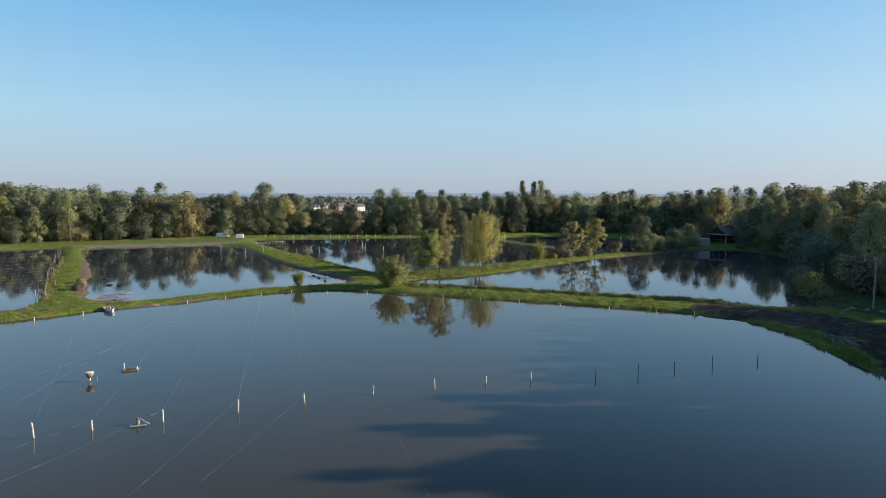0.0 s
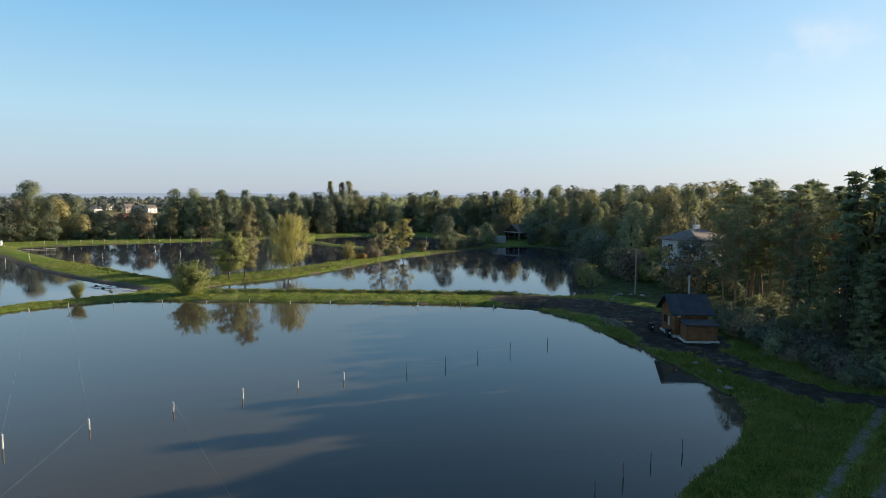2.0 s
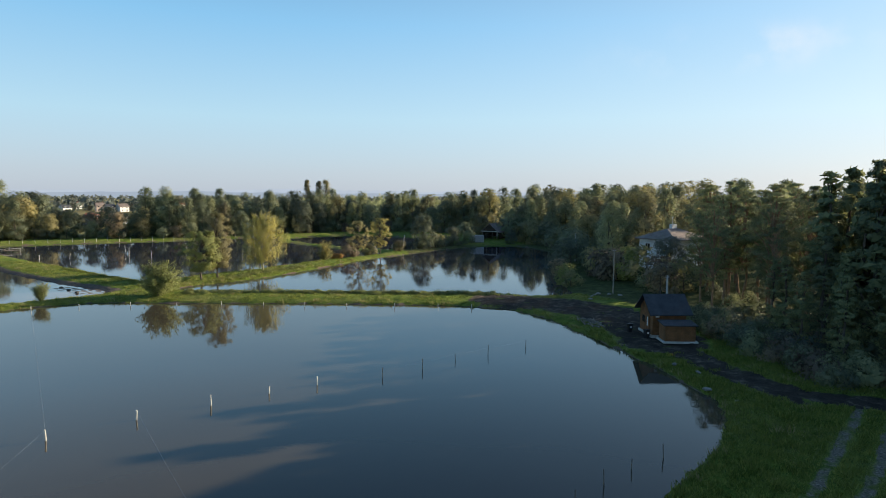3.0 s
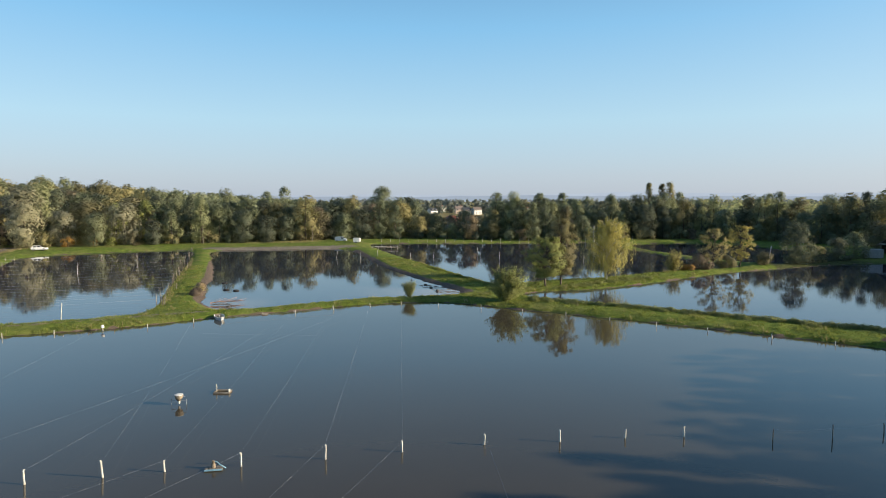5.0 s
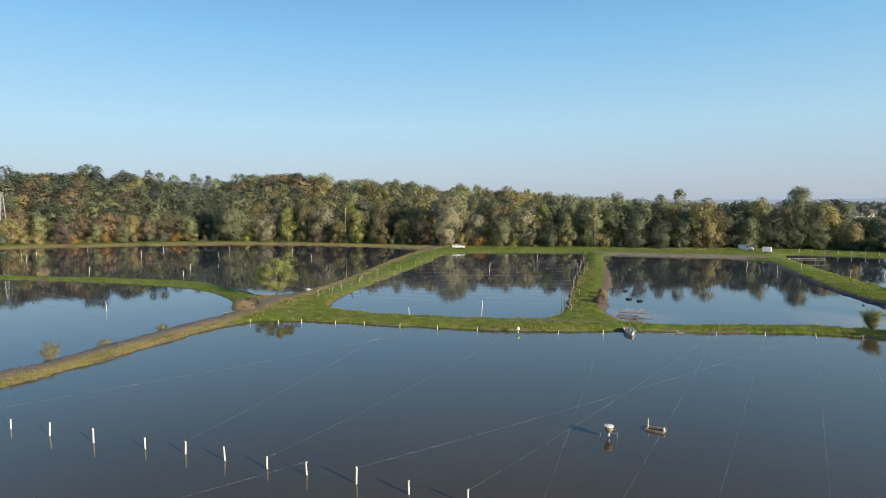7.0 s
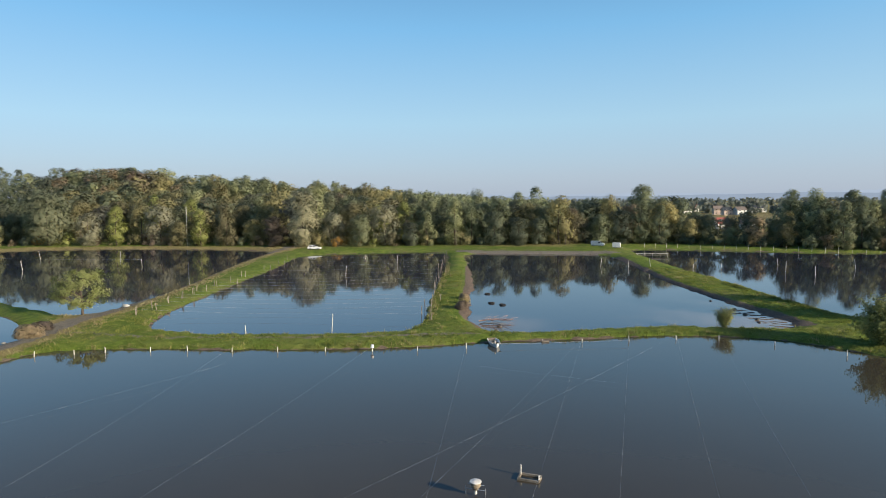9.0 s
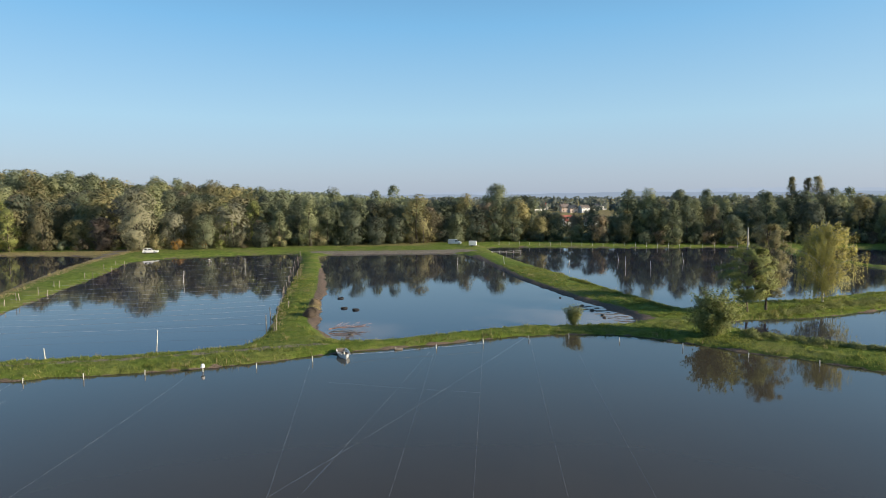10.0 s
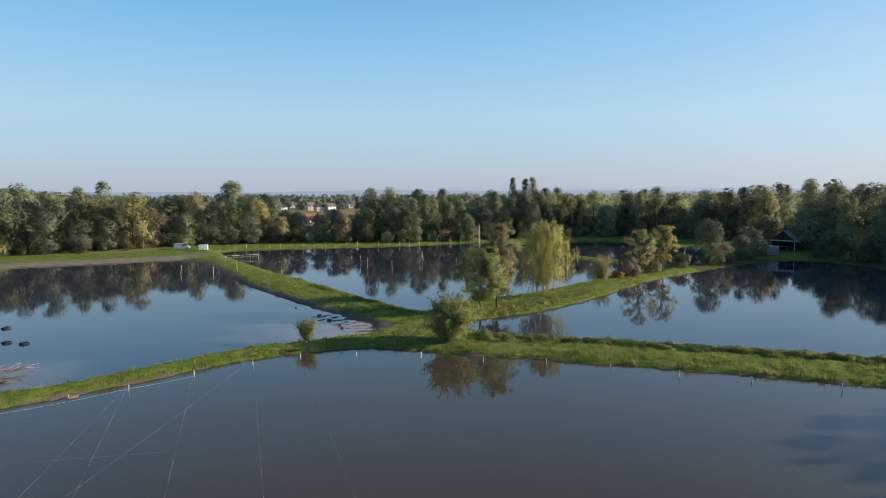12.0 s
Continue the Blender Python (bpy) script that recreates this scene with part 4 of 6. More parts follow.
weeping_birch(201, -18.8, 127.5, 12.6, 4.3, "golden yellow weeping birch standing on the dike")
AIRY = dict(layered=True, aspect=0.6, flat=0.75)
single("tree", 202, -27.6, 113.6, 9.0, 3.4, "bush", "olive-leaved alder standing on the dike", shape="round", start=0.2, clumps=120, leaves=95, leaf=0.23, clump_r=0.19, limbs=60, trunk_r=0.14, **AIRY)
single("tree", 203, -25.6, 117.2, 12.2, 3.0, "olive", "taller olive-brown tree standing on the dike", shape="oval", start=0.14, clumps=120, leaves=95, leaf=0.23, clump_r=0.22, limbs=60, trunk_r=0.15, **AIRY)
spray_bush(204, -29.6, 96.6, 5.3, 3.5, 150, 80, 0.27, "bush", "dense uneven green bush where the dikes meet")
spray_bush(205, -45.8, 94.9, 2.7, 1.7, 110, 44, 0.19, "bush", "small feathery green bush at the water's edge", aspect=0.3, low=45)
spray_bush(213, -87.4, 8.2, 2.3, 1.4, 70, 40, 0.16, "silver", "grey-green wispy shrub beside the gravel track", "shrub", 0.3, 35)
spray_bush(206, -7.6, 150, 5.0, 2.8, 80, 40, 0.26, "gold", "olive bush on the far dike")
single("tree", 207, 0.6, 156, 9.2, 3.0, "olive", "thin brownish olive autumn tree on the far dike", shape="round", start=0.2, clumps=90, leaves=40, leaf=0.24, clump_r=0.17, limbs=60, trunk_r=0.12, **AIRY)
single("tree", 208, 6.3, 162.4, 9.8, 3.3, "gold", "thin olive autumn tree on the far dike", shape="round", start=0.2, clumps=90, leaves=44, leaf=0.24, clump_r=0.17, limbs=60, trunk_r=0.12, **AIRY)
single("tree", 209, 19.5, 176.5, 10.2, 3.6, "deep", "dark green tree on the far dike", shape="oval", start=0.06, clumps=70, leaves=60, leaf=0.3, clump_r=0.28, limbs=10)
single("tree", 210, -116.6, 41.6, 6.6, 3.9, "bush", "low broad yellow-green tree beside the cart track", shape="round", start=0.2, clumps=110, leaves=56, leaf=0.26, clump_r=0.19, limbs=60, trunk_r=0.15, **AIRY)
for seed, x, y, h, r, mat, lab in ((211, -104.8, 32.8, 1.6, 1.7, "brown", "reddish brown bramble at the pond corner"), (212, -107.5, 34.6, 1.2, 1.3, "brown", "reddish brown bramble at the pond corner"),
                                   (214, -178, 6.0, 2.0, 1.9, "brown", "reddish shrub on the narrow dike"),
                                   (215, -4.6, 151.2, 1.4, 1.4, "orange", "orange autumn shrub on the far dike"), (216, -2.2, 154, 3.4, 2.4, "brown", "brown leafy shrub on the far dike"),
                                   (217, 3.5, 160, 3.0, 2.0, "olive", "olive shrub on the far dike"), (218, 12, 170, 3.0, 2.2, "olive", "olive shrub on the far dike"), (219, 24, 183, 4.5, 3.0, "olive", "olive shrub on the far dike"),
                                   (220, 30, 189, 6.0, 3.4, "green", "green shrub beside the boathouse"), (221, 35, 196, 7.0, 3.6, "deep", "dark bush beside the boathouse"), (222, 43, 210, 9.0, 4.2, "olive", "olive autumn tree behind the boathouse"),
                                   (223, -99, 20.6, 1.0, 0.9, "straw", "dry reed clump beside the gravel track"), (224, -92.4, 13.6, 0.9, 0.8, "straw", "dry reed clump beside the gravel track"),
                                   (225, -78.9, 82.0, 1.2, 1.1, "brown", "dry brown weeds on the muddy bank"), (226, -81.9, 85.6, 1.1, 1.1, "straw", "dry brown weeds on the muddy bank"), (227, -84.8, 88.8, 1.0, 1.0, "brown", "dry brown weeds on the muddy bank")):
    single("shrub", seed, x, y, h, r, mat, lab, **(dict(layered=True, flat=1.7, aspect=0.16) if mat == "straw" else {}), shape="spread", start=0.02, clumps=40, leaves=34, leaf=0.16 + 0.045 * h, clump_r=0.28, category="shrub", name_parts=("stem", "foliage"))


def far_woods(name, seed, count, near, far, az_lo, az_hi, mat, height, leaf, per, label):
    """Countless distant trees as one mesh of leaf sprays."""
    rng = np.random.RandomState(seed)
    az = np.radians(rng.uniform(az_lo, az_hi, count))
    dist = near + (far - near) * rng.uniform(0, 1, count) ** 1.3
    clump = 0.5 + 0.5 * np.sin(az * 23 + dist * 0.011) * np.sin(az * 41 - dist * 0.017)
    keep = rng.uniform(0, 1, count) < 0.25 + 0.75 * clump
    az, dist = az[keep], dist[keep]
    x, y = -10 + dist * np.sin(az), 20 + dist * np.cos(az)
    gz = land_height(x, y)
    h = height * rng.uniform(0.6, 1.15, len(x))
    r = h * rng.uniform(0.28, 0.42, len(x))
    own = np.repeat(np.arange(len(x)), per)
    d = rng.normal(0, 1, (len(own), 3))
    d /= np.linalg.norm(d, axis=1)[:, None]
    rad = rng.uniform(0.7, 1.08, len(own))
    pos = np.stack((x[own] + d[:, 0] * r[own] * rad, y[own] + d[:, 1] * r[own] * rad, gz[own] + h[own] * 0.52 + d[:, 2] * h[own] * 0.5 * rad), axis=1)
    me = leaf_cloud(rng, pos, d + rng.normal(0, 0.4, d.shape), leaf, 0.75, name, M_LEAF[mat])
    return tagged(new(name, me), label, "woods", kind="stuff")


far_woods("woods", 301, 420, 300, 520, -4, 30, "green", 15, 1.5, 90, "mixed green woods behind the ponds")
far_woods("woods", 302, 520, 330, 700, 28, 60, "deep", 14, 1.6, 90, "dark green woods behind the ponds")
far_woods("woods", 304, 500, 300, 560, -75, -50, "olive", 13, 1.6, 90, "mixed autumn woods towards the hill")
far_woods("woods", 303, 420, 330, 620, -52, -36, "green", 14, 1.6, 90, "mixed green woods behind the ponds")
# the haze on these trees is in their leaf colour
far_woods("woods", 305, 2600, 600, 2300, -60, 65, "distant", 12, 4.0, 34, "distant woods across the plain with haze in their colour")
far_woods("woods", 306, 150, 290, 350, -34, -14, "olive", 6, 1.2, 60, "low scrub in front of the village")

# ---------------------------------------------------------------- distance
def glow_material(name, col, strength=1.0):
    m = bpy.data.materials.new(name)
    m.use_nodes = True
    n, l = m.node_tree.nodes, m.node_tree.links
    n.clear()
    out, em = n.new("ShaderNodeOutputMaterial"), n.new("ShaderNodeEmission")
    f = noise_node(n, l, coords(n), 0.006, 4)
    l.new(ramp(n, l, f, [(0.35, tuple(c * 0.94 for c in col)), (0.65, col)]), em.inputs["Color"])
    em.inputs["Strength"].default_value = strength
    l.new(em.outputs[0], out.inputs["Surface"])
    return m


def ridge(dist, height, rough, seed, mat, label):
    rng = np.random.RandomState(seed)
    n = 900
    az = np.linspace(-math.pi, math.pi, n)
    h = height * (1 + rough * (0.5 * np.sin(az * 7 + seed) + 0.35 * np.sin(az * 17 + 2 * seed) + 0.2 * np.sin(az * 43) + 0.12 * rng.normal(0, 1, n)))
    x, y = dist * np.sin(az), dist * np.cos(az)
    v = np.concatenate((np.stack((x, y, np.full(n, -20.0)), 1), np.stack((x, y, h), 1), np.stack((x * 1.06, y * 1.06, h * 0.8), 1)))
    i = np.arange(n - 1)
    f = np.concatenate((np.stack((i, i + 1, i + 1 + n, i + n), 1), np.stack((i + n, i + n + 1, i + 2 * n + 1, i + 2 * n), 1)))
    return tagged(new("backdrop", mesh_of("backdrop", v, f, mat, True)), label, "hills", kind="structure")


# haze is put into the ridges as a flat blue that glows by itself
ridge(2500, 23, 0.22, 3, glow_material("haze_glow_hills", (0.2, 0.245, 0.31)), "wooded hills on the horizon, glowing in painted blue haze")
ridge(3300, 37, 0.3, 8, glow_material("far_haze_glow_hills", (0.26, 0.31, 0.385)), "hills far on the horizon, glowing in paler painted haze")

# ---------------------------------------------------------------- small builders
def box(bm, c, s, turn=0.0, bevel=0.0, m=None):
    mat = Matrix.Translation(c) @ Matrix.Rotation(radians(turn), 4, "Z") @ Matrix.Diagonal((*s, 1))
    if m is not None:
        mat = m @ mat
    r = bmesh.ops.create_cube(bm, size=1, matrix=mat)
    if bevel:
        edges = list({e for v in r["verts"] for e in v.link_edges})
        bmesh.ops.bevel(bm, geom=edges, offset=bevel, segments=2, affect="EDGES", profile=0.6)


def cone(bm, c, r1, r2, h, seg=16, m=None):
    mat = Matrix.Translation(c)
    if m is not None:
        mat = mat @ m
    bmesh.ops.create_cone(bm, cap_ends=True, segments=seg, radius1=r1, radius2=r2, depth=h, matrix=mat)


def rod(bm, a, b, r, r2=None, seg=8):
    a, b = Vector(a), Vector(b)
    d = b - a
    mat = Matrix.Translation((a + b) / 2) @ d.to_track_quat("Z", "Y").to_matrix().to_4x4()
    bmesh.ops.create_cone(bm, cap_ends=True, segments=seg, radius1=r, radius2=r if r2 is None else r2, depth=d.length, matrix=mat)


def prism(bm, outline, y0, y1):
    """An outline in x and z, drawn out from y0 to y1."""
    a = [bm.verts.new((x, y0, z)) for x, z in outline]
    b = [bm.verts.new((x, y1, z)) for x, z in outline]
    bm.faces.new(a)
    bm.faces.new(b[::-1])
    for i in range(len(a)):
        j = (i + 1) % len(a)
        bm.faces.new((a[j], a[i], b[i], b[j]))


def bpart(name, bm, mat, parent, label="", smooth=False):
    bmesh.ops.recalc_face_normals(bm, faces=bm.faces)
    me = bpy.data.meshes.new(name)
    bm.to_mesh(me)
    bm.free()
    me.materials.append(mat)
    if smooth:
        me.polygons.foreach_set("use_smooth", np.ones(len(me.polygons), bool))
    return part(name, me, parent, label)


def glass_material():
    m, n, l, b = material("window_glass", 0.05, 0.0, 0.6)
    b.inputs["Base Color"].default_value = (0.015, 0.018, 0.02, 1)
    return m


M_POST = simple("pale_weathered_wood", (0.42, 0.4, 0.35), (0.72, 0.7, 0.64), 0.85, scale=2, fine=25)
M_OLDWOOD = simple("old_wood", (0.11, 0.095, 0.075), (0.25, 0.22, 0.18), 0.9, scale=2, fine=18)
M_DARKWOOD = simple("dark_stained_boards", (0.035, 0.022, 0.014), (0.08, 0.05, 0.03), 0.8, scale=1.5, fine=12)
M_CABINWOOD = simple("red_brown_boards", (0.16, 0.068, 0.026), (0.28, 0.125, 0.05), 0.65, scale=1.5, fine=14)
M_ROOFDARK = simple("dark_roof_felt", (0.03, 0.034, 0.04), (0.06, 0.066, 0.075), 0.75, scale=1.0, fine=20)
M_ROOFRED = simple("red_roof_tiles", (0.26, 0.07, 0.055), (0.36, 0.11, 0.09), 0.8, scale=0.6, fine=4)
M_ROOFBROWN = simple("brown_roof_tiles", (0.17, 0.135, 0.115), (0.27, 0.22, 0.19), 0.8, scale=0.8, fine=5)
M_ROOFDARKBROWN = simple("dark_brown_roof_felt", (0.13, 0.105, 0.09), (0.2, 0.165, 0.145), 0.85, scale=0.8, fine=5)
M_WHITEWALL = simple("white_render", (0.6, 0.59, 0.56), (0.8, 0.79, 0.76), 0.9, scale=0.5, fine=6)
M_PINKWALL = simple("cream_render", (0.55, 0.42, 0.34), (0.7, 0.56, 0.46), 0.9, scale=0.3, fine=4)
M_WHITEPAINT = simple("white_vehicle_paint", (0.74, 0.75, 0.76), (0.82, 0.82, 0.82), 0.25, scale=0.8, fine=8, bumped=0, spec=0.5)
M_BLUEPAINT = simple("silver_blue_paint", (0.4, 0.46, 0.55), (0.5, 0.56, 0.64), 0.3, 0.2, scale=0.8, fine=8, bumped=0, spec=0.5)
M_RUBBER = simple("black_rubber", (0.015, 0.015, 0.015), (0.03, 0.03, 0.03), 0.8)
M_METAL = simple("galvanised_steel", (0.4, 0.41, 0.42), (0.6, 0.6, 0.6), 0.45, 0.7)
M_HOPPER = simple("stained_plastic_hopper", (0.12, 0.09, 0.06), (0.34, 0.29, 0.22), 0.55, scale=2.5, fine=10)
M_LID = simple("pale_hopper_lid", (0.55, 0.52, 0.46), (0.72, 0.7, 0.64), 0.5)
M_BOAT = simple("chalky_boat_paint", (0.45, 0.47, 0.48), (0.68, 0.69, 0.68), 0.5, scale=2, fine=15)
M_STRING = simple("nylon_line", (0.3, 0.32, 0.35), (0.45, 0.47, 0.5), 0.5, bumped=0)
M_STONE = simple("grey_stone", (0.16, 0.15, 0.13), (0.34, 0.32, 0.29), 0.9, scale=2, fine=9)
M_MUDLUMP = simple("wet_mud", (0.03, 0.025, 0.02), (0.07, 0.06, 0.045), 0.5, scale=3, fine=12)
M_BLUEPLASTIC = simple("blue_plastic_sheet", (0.12, 0.25, 0.34), (0.22, 0.4, 0.5), 0.45, scale=3, fine=12)
M_CONCRETE = simple("pale_concrete", (0.4, 0.38, 0.34), (0.58, 0.56, 0.52), 0.9, scale=1.0, fine=10)
M_PINKTWIG = simple("bare_pinkish_twigs", (0.3, 0.17, 0.13), (0.48, 0.3, 0.24), 0.85)
M_BIN = simple("black_bin_plastic", (0.012, 0.012, 0.014), (0.025, 0.025, 0.028), 0.5)
M_GLASS = glass_material()


# ---------------------------------------------------------------- posts and lines of the fish ponds
def post_thing(label, group, height, radius, mat, seed, name="post"):
    rng = random.Random(seed)
    ob = thing(name, label, "post", group)
    bm = bmesh.new()
    lean = rng.uniform(-0.05, 0.05)
    rod(bm, (0, 0, -0.9), (lean * height, rng.uniform(-0.05, 0.05) * height, height), radius * 1.1, radius * 0.9, 9)
    bpart("shaft", bm, mat, ob)
    bm = bmesh.new()
    cone(bm, (lean * height, 0, height + 0.03), radius * 1.15, radius * 0.5, 0.06, 9)
    bpart("cap", bm, mat, ob)
    return ob


ROW = [(-58.7, 10.9), (-55.5, 13.8), (-53.1, 15.9), (-50.6, 17.9), (-47.9, 19.8), (-45.7, 21.6), (-43, 23.6), (-40.2, 25.6), (-37.3, 27.7), (-34, 30.1), (-31.2, 32.1), (-27.5, 34.5), (-23.3, 37.4),
       (-19.3, 40.3), (-14.8, 43.5), (-10.2, 46), (-6.2, 48.4), (-2.5, 50.2), (3.1, 52), (6.9, 53.9), (10.4, 56.4), (14.1, 58.4), (18.8, 61), (19.8, 32.8), (17.1, 31.5), (14.7, 29.8), (12.4, 28.1), (-61.9, 8.3), (-65.1, 5.9)]
SHORE_POSTS = [(-95.4, 31.3), (-93.1, 34.6), (-91.3, 37.2), (-88.2, 40.9), (-85.3, 43.9), (-81.2, 47.1), (-77.4, 50.6), (-73.8, 54.4), (-70, 58), (-66.4, 61.5), (-63.2, 66), (-55.1, 76.9), (-51.7, 81.6), (-48, 86),
               (-44.2, 88.9), (-38.7, 90.5), (-31.8, 90.8), (-25.3, 90.2), (-19, 90.2), (-12.9, 89.3), (-6.9, 87.8), (-0.8, 87), (6.1, 85.6), (12.3, 85), (17, 83.6)]
random.seed(11)
row_protos = [post_thing("pale weathered post standing in the pond", "row of posts across the pond", h, 0.06, M_POST, i) for i, h in enumerate((1.0, 0.74, 0.88))]
old_protos = [post_thing("dark weathered post standing in the pond", "row of posts across the pond", h, 0.036, M_OLDWOOD, 9 + i) for i, h in enumerate((0.72, 0.9))]
tops = []
for i, (x, y) in enumerate(ROW):
    proto = row_protos[(i * 7) % 3] if i < 18 or i > 26 else old_protos[i % 2]
    made = copy_thing(proto, pose(x, y, 0, random.uniform(-3, 3), random.uniform(-3, 3), random.uniform(0, 360)))
    made.scale = (1, 1, 0.8 if 14 <= i <= 17 else random.uniform(0.9, 1.08))
    tops.append((x, y, (0.95, 0.7, 0.84)[(i * 7) % 3] if i < 18 or i > 26 else 0.75))
shore_proto = [post_thing("short pale post along the pond bank", "posts along the bank", h, 0.05, M_POST, 20 + i) for i, h in enumerate((0.58, 0.46))]
for i, (x, y) in enumerate(SHORE_POSTS):
    copy_thing(shore_proto[i % 2], pose(x, y, 0, random.uniform(-5, 5), random.uniform(-5, 5), random.uniform(0, 360)))
bucket = thing("bucket", "white bucket upside down on a bank post", "bucket")
bm = bmesh.new()
cone(bm, (0, 0, 0.2), 0.24, 0.2, 0.4, 18)
bpart("body", bm, M_WHITEPAINT, bucket)
bm = bmesh.new()
cone(bm, (0, 0, 0.02), 0.26, 0.26, 0.04, 18)
bpart("rim", bm, M_WHITEPAINT, bucket)
bucket.matrix_world = pose(-70, 58, 0.44) @ Matrix.Scale(0.8, 4)


def line_thing(a, b, sag, label="thin pale line stretched low over the pond", group="lines over the ponds", r=0.0022):
    ob = thing("net_line", label, "line", group)
    n = 10
    a, b = np.array(a, float), np.array(b, float)
    path = []
    for k in range(n + 1):
        q = k / n
        p = a + (b - a) * q
        p[2] -= sag * 4 * q * (1 - q)
        path.append((p - a, r))
    v, f = tubes([path], 4)
    part("strand", mesh_of("strand", v, f, M_STRING), ob)
    ob.matrix_world = pose(*a)
    return ob


# each pond post holds a line that runs to the bank
for i, j in ((6, 13), (8, 11), (9, 10), (10, 11), (11, 12), (12, 13), (13, 14), (4, 8), (2, 5)):
    a, b = tops[i], SHORE_POSTS[j]
    line_thing(a, (b[0], b[1], 0.6), 0.35)
line_thing(tops[13], (-19.0, 26.0, 0.35), 0.1)
line_thing(tops[14], (-6.0, 27.0, 0.3), 0.1)
line_thing(tops[11], (-30.5, 20.0, 0.3), 0.1)
line_thing(tops[10], (-36.0, 18.0, 0.3), 0.1)
line_thing(tops[12], (-21.5, 22.0, 0.3), 0.1)
line_thing(tops[5], (-45.6, 4.0, 0.3), 0.1)
for i in range(18, 22):
    line_thing(tops[i], tops[i + 1], 0.12)
line_thing((-61.0, 68.7, 0.5), (-54.6, 75.9, 0.5), 0.12, "pale mooring rope along the bank posts", r=0.009)
line_thing((-54.6, 75.9, 0.5), (-50.9, 80.1, 0.5), 0.05, "pale mooring rope along the bank posts", r=0.009)
line_thing((-56.8, 61, 0.25), (-43.5, 65.5, 0.25), 0.05)
line_thing((-75.2, 43.5, 0.5), (-70, 2.6, 0.3), 0.2)

# net pond: parallel lines between the fences of its two long dikes
FENCE_WEST = [(-109.6, 46.6), (-113, 50), (-116.6, 53.8), (-119.8, 57.2), (-123.2, 60.8), (-126.2, 64.2), (-129.4, 67.8), (-133.8, 72.6), (-140.4, 79.2), (-149.5, 88.6), (-159, 98), (-168, 106)]
FENCE_EAST = [(-76.2, 72.8), (-80.9, 77.6), (-84.2, 80.8), (-87.3, 84), (-91, 87.8), (-95.2, 92.2), (-99.6, 96.8), (-104, 101.6), (-108.4, 106.4), (-114, 112.6), (-121, 120), (-128.6, 128), (-137, 137), (-147, 148)]
fence_proto = [post_thing("leaning grey fence post on the dike edge", "fence posts along the net pond", h, 0.06, m, 40 + i, "fence_post") for i, (h, m) in enumerate(((1.2, M_FENCEWOOD), (1.4, M_OLDWOOD), (1.05, M_FENCEWOOD)))]
for k, row in enumerate((FENCE_WEST, FENCE_EAST)):
    for i, (x, y) in enumerate(row):
        for rep in range(2):
            ox, oy = random.uniform(-1.2, 1.2), random.uniform(-1.0, 1.0)
            fx, fy = (x + ox, y + ox + oy * 0.3) if rep else (x, y)
            copy_thing(fence_proto[(i + rep + k) % 3], pose(fx, fy, max(0.0, ground_z(fx, fy) - 0.05), random.uniform(-7, 7), random.uniform(-7, 7), random.uniform(0, 360)))
for k in range(15):
    q = k / 14
    ia, ib = 0.3 + q * 10.2, 0.3 + q * 12.2
    a = np.array(FENCE_WEST[int(ia)]) + (np.array(FENCE_WEST[int(ia) + 1]) - np.array(FENCE_WEST[int(ia)])) * (ia % 1)
    b = np.array(FENCE_EAST[int(ib)]) + (np.array(FENCE_EAST[int(ib) + 1]) - np.array(FENCE_EAST[int(ib)])) * (ib % 1)
    line_thing((a[0], a[1], 1.1), (b[0], b[1], 1.1), 0.4, "pale line stretched across the net pond", "lines over the net pond", 0.007)
thin_proto = [post_thing("slender pale pole standing in far water", "poles in the far ponds", h, 0.055, M_POST, 50 + i, "pole") for i, h in enumerate((1.9, 1.5, 2.3))]
for i, (x, y) in enumerate(((-254.7, -1), (-251.6, 3.3), (-223.7, 1.4), (-255.7, 18), (-181.4, 15.5), (-218.7, 31), (-155.4, 32.7), (-174.1, 37.3), (-198.3, 49.6), (-213, 76.7), (-187.8, 74.2), (-230, 60), (-240, 40),
                            (-117.7, 15.3), (-126.5, 95.6), (-139, 121.4), (-87, 51.8), (-81.4, 60.5), (-94.3, 148), (-88.3, 150.5), (-83.4, 152), (-72.6, 150), (-70, 159), (-58.3, 165), (-51.7, 161.7), (-38.6, 173.2), (-48, 180), (-63, 176), (-30, 165))):
    copy_thing(thin_proto[i % 3], pose(x, y, 0, random.uniform(-6, 6), random.uniform(-6, 6), random.uniform(0, 360)))
for a, b in (((-155.4, 32.7), (-218.7, 31)), ((-174.1, 37.3), (-223.7, 1.4)), ((-198.3, 49.6), (-255.7, 18)), ((-187.8, 74.2), (-213, 76.7)), ((-187.8, 74.2), (-240, 40)), ((-117.7, 15.3), (-150, 2))):
    line_thing((*a, 1.4), (*b, 1.4), 0.3, r=0.009)
line_posts = [post_thing("slim pale fence post on the far bank", "fence along the far bank", 1.25, 0.05, M_POST, 61, "fence_post")]
for k in range(28):
    x = -110 + k * 3.1
    y = 206 + 0.42 * (x + 94) + (0.35 * max(0, x + 55))
    copy_thing(line_posts[0], pose(x, y + 2.6, ground_z(x, y + 2.6) - 0.05, random.uniform(-4, 4), random.uniform(-4, 4), 0))


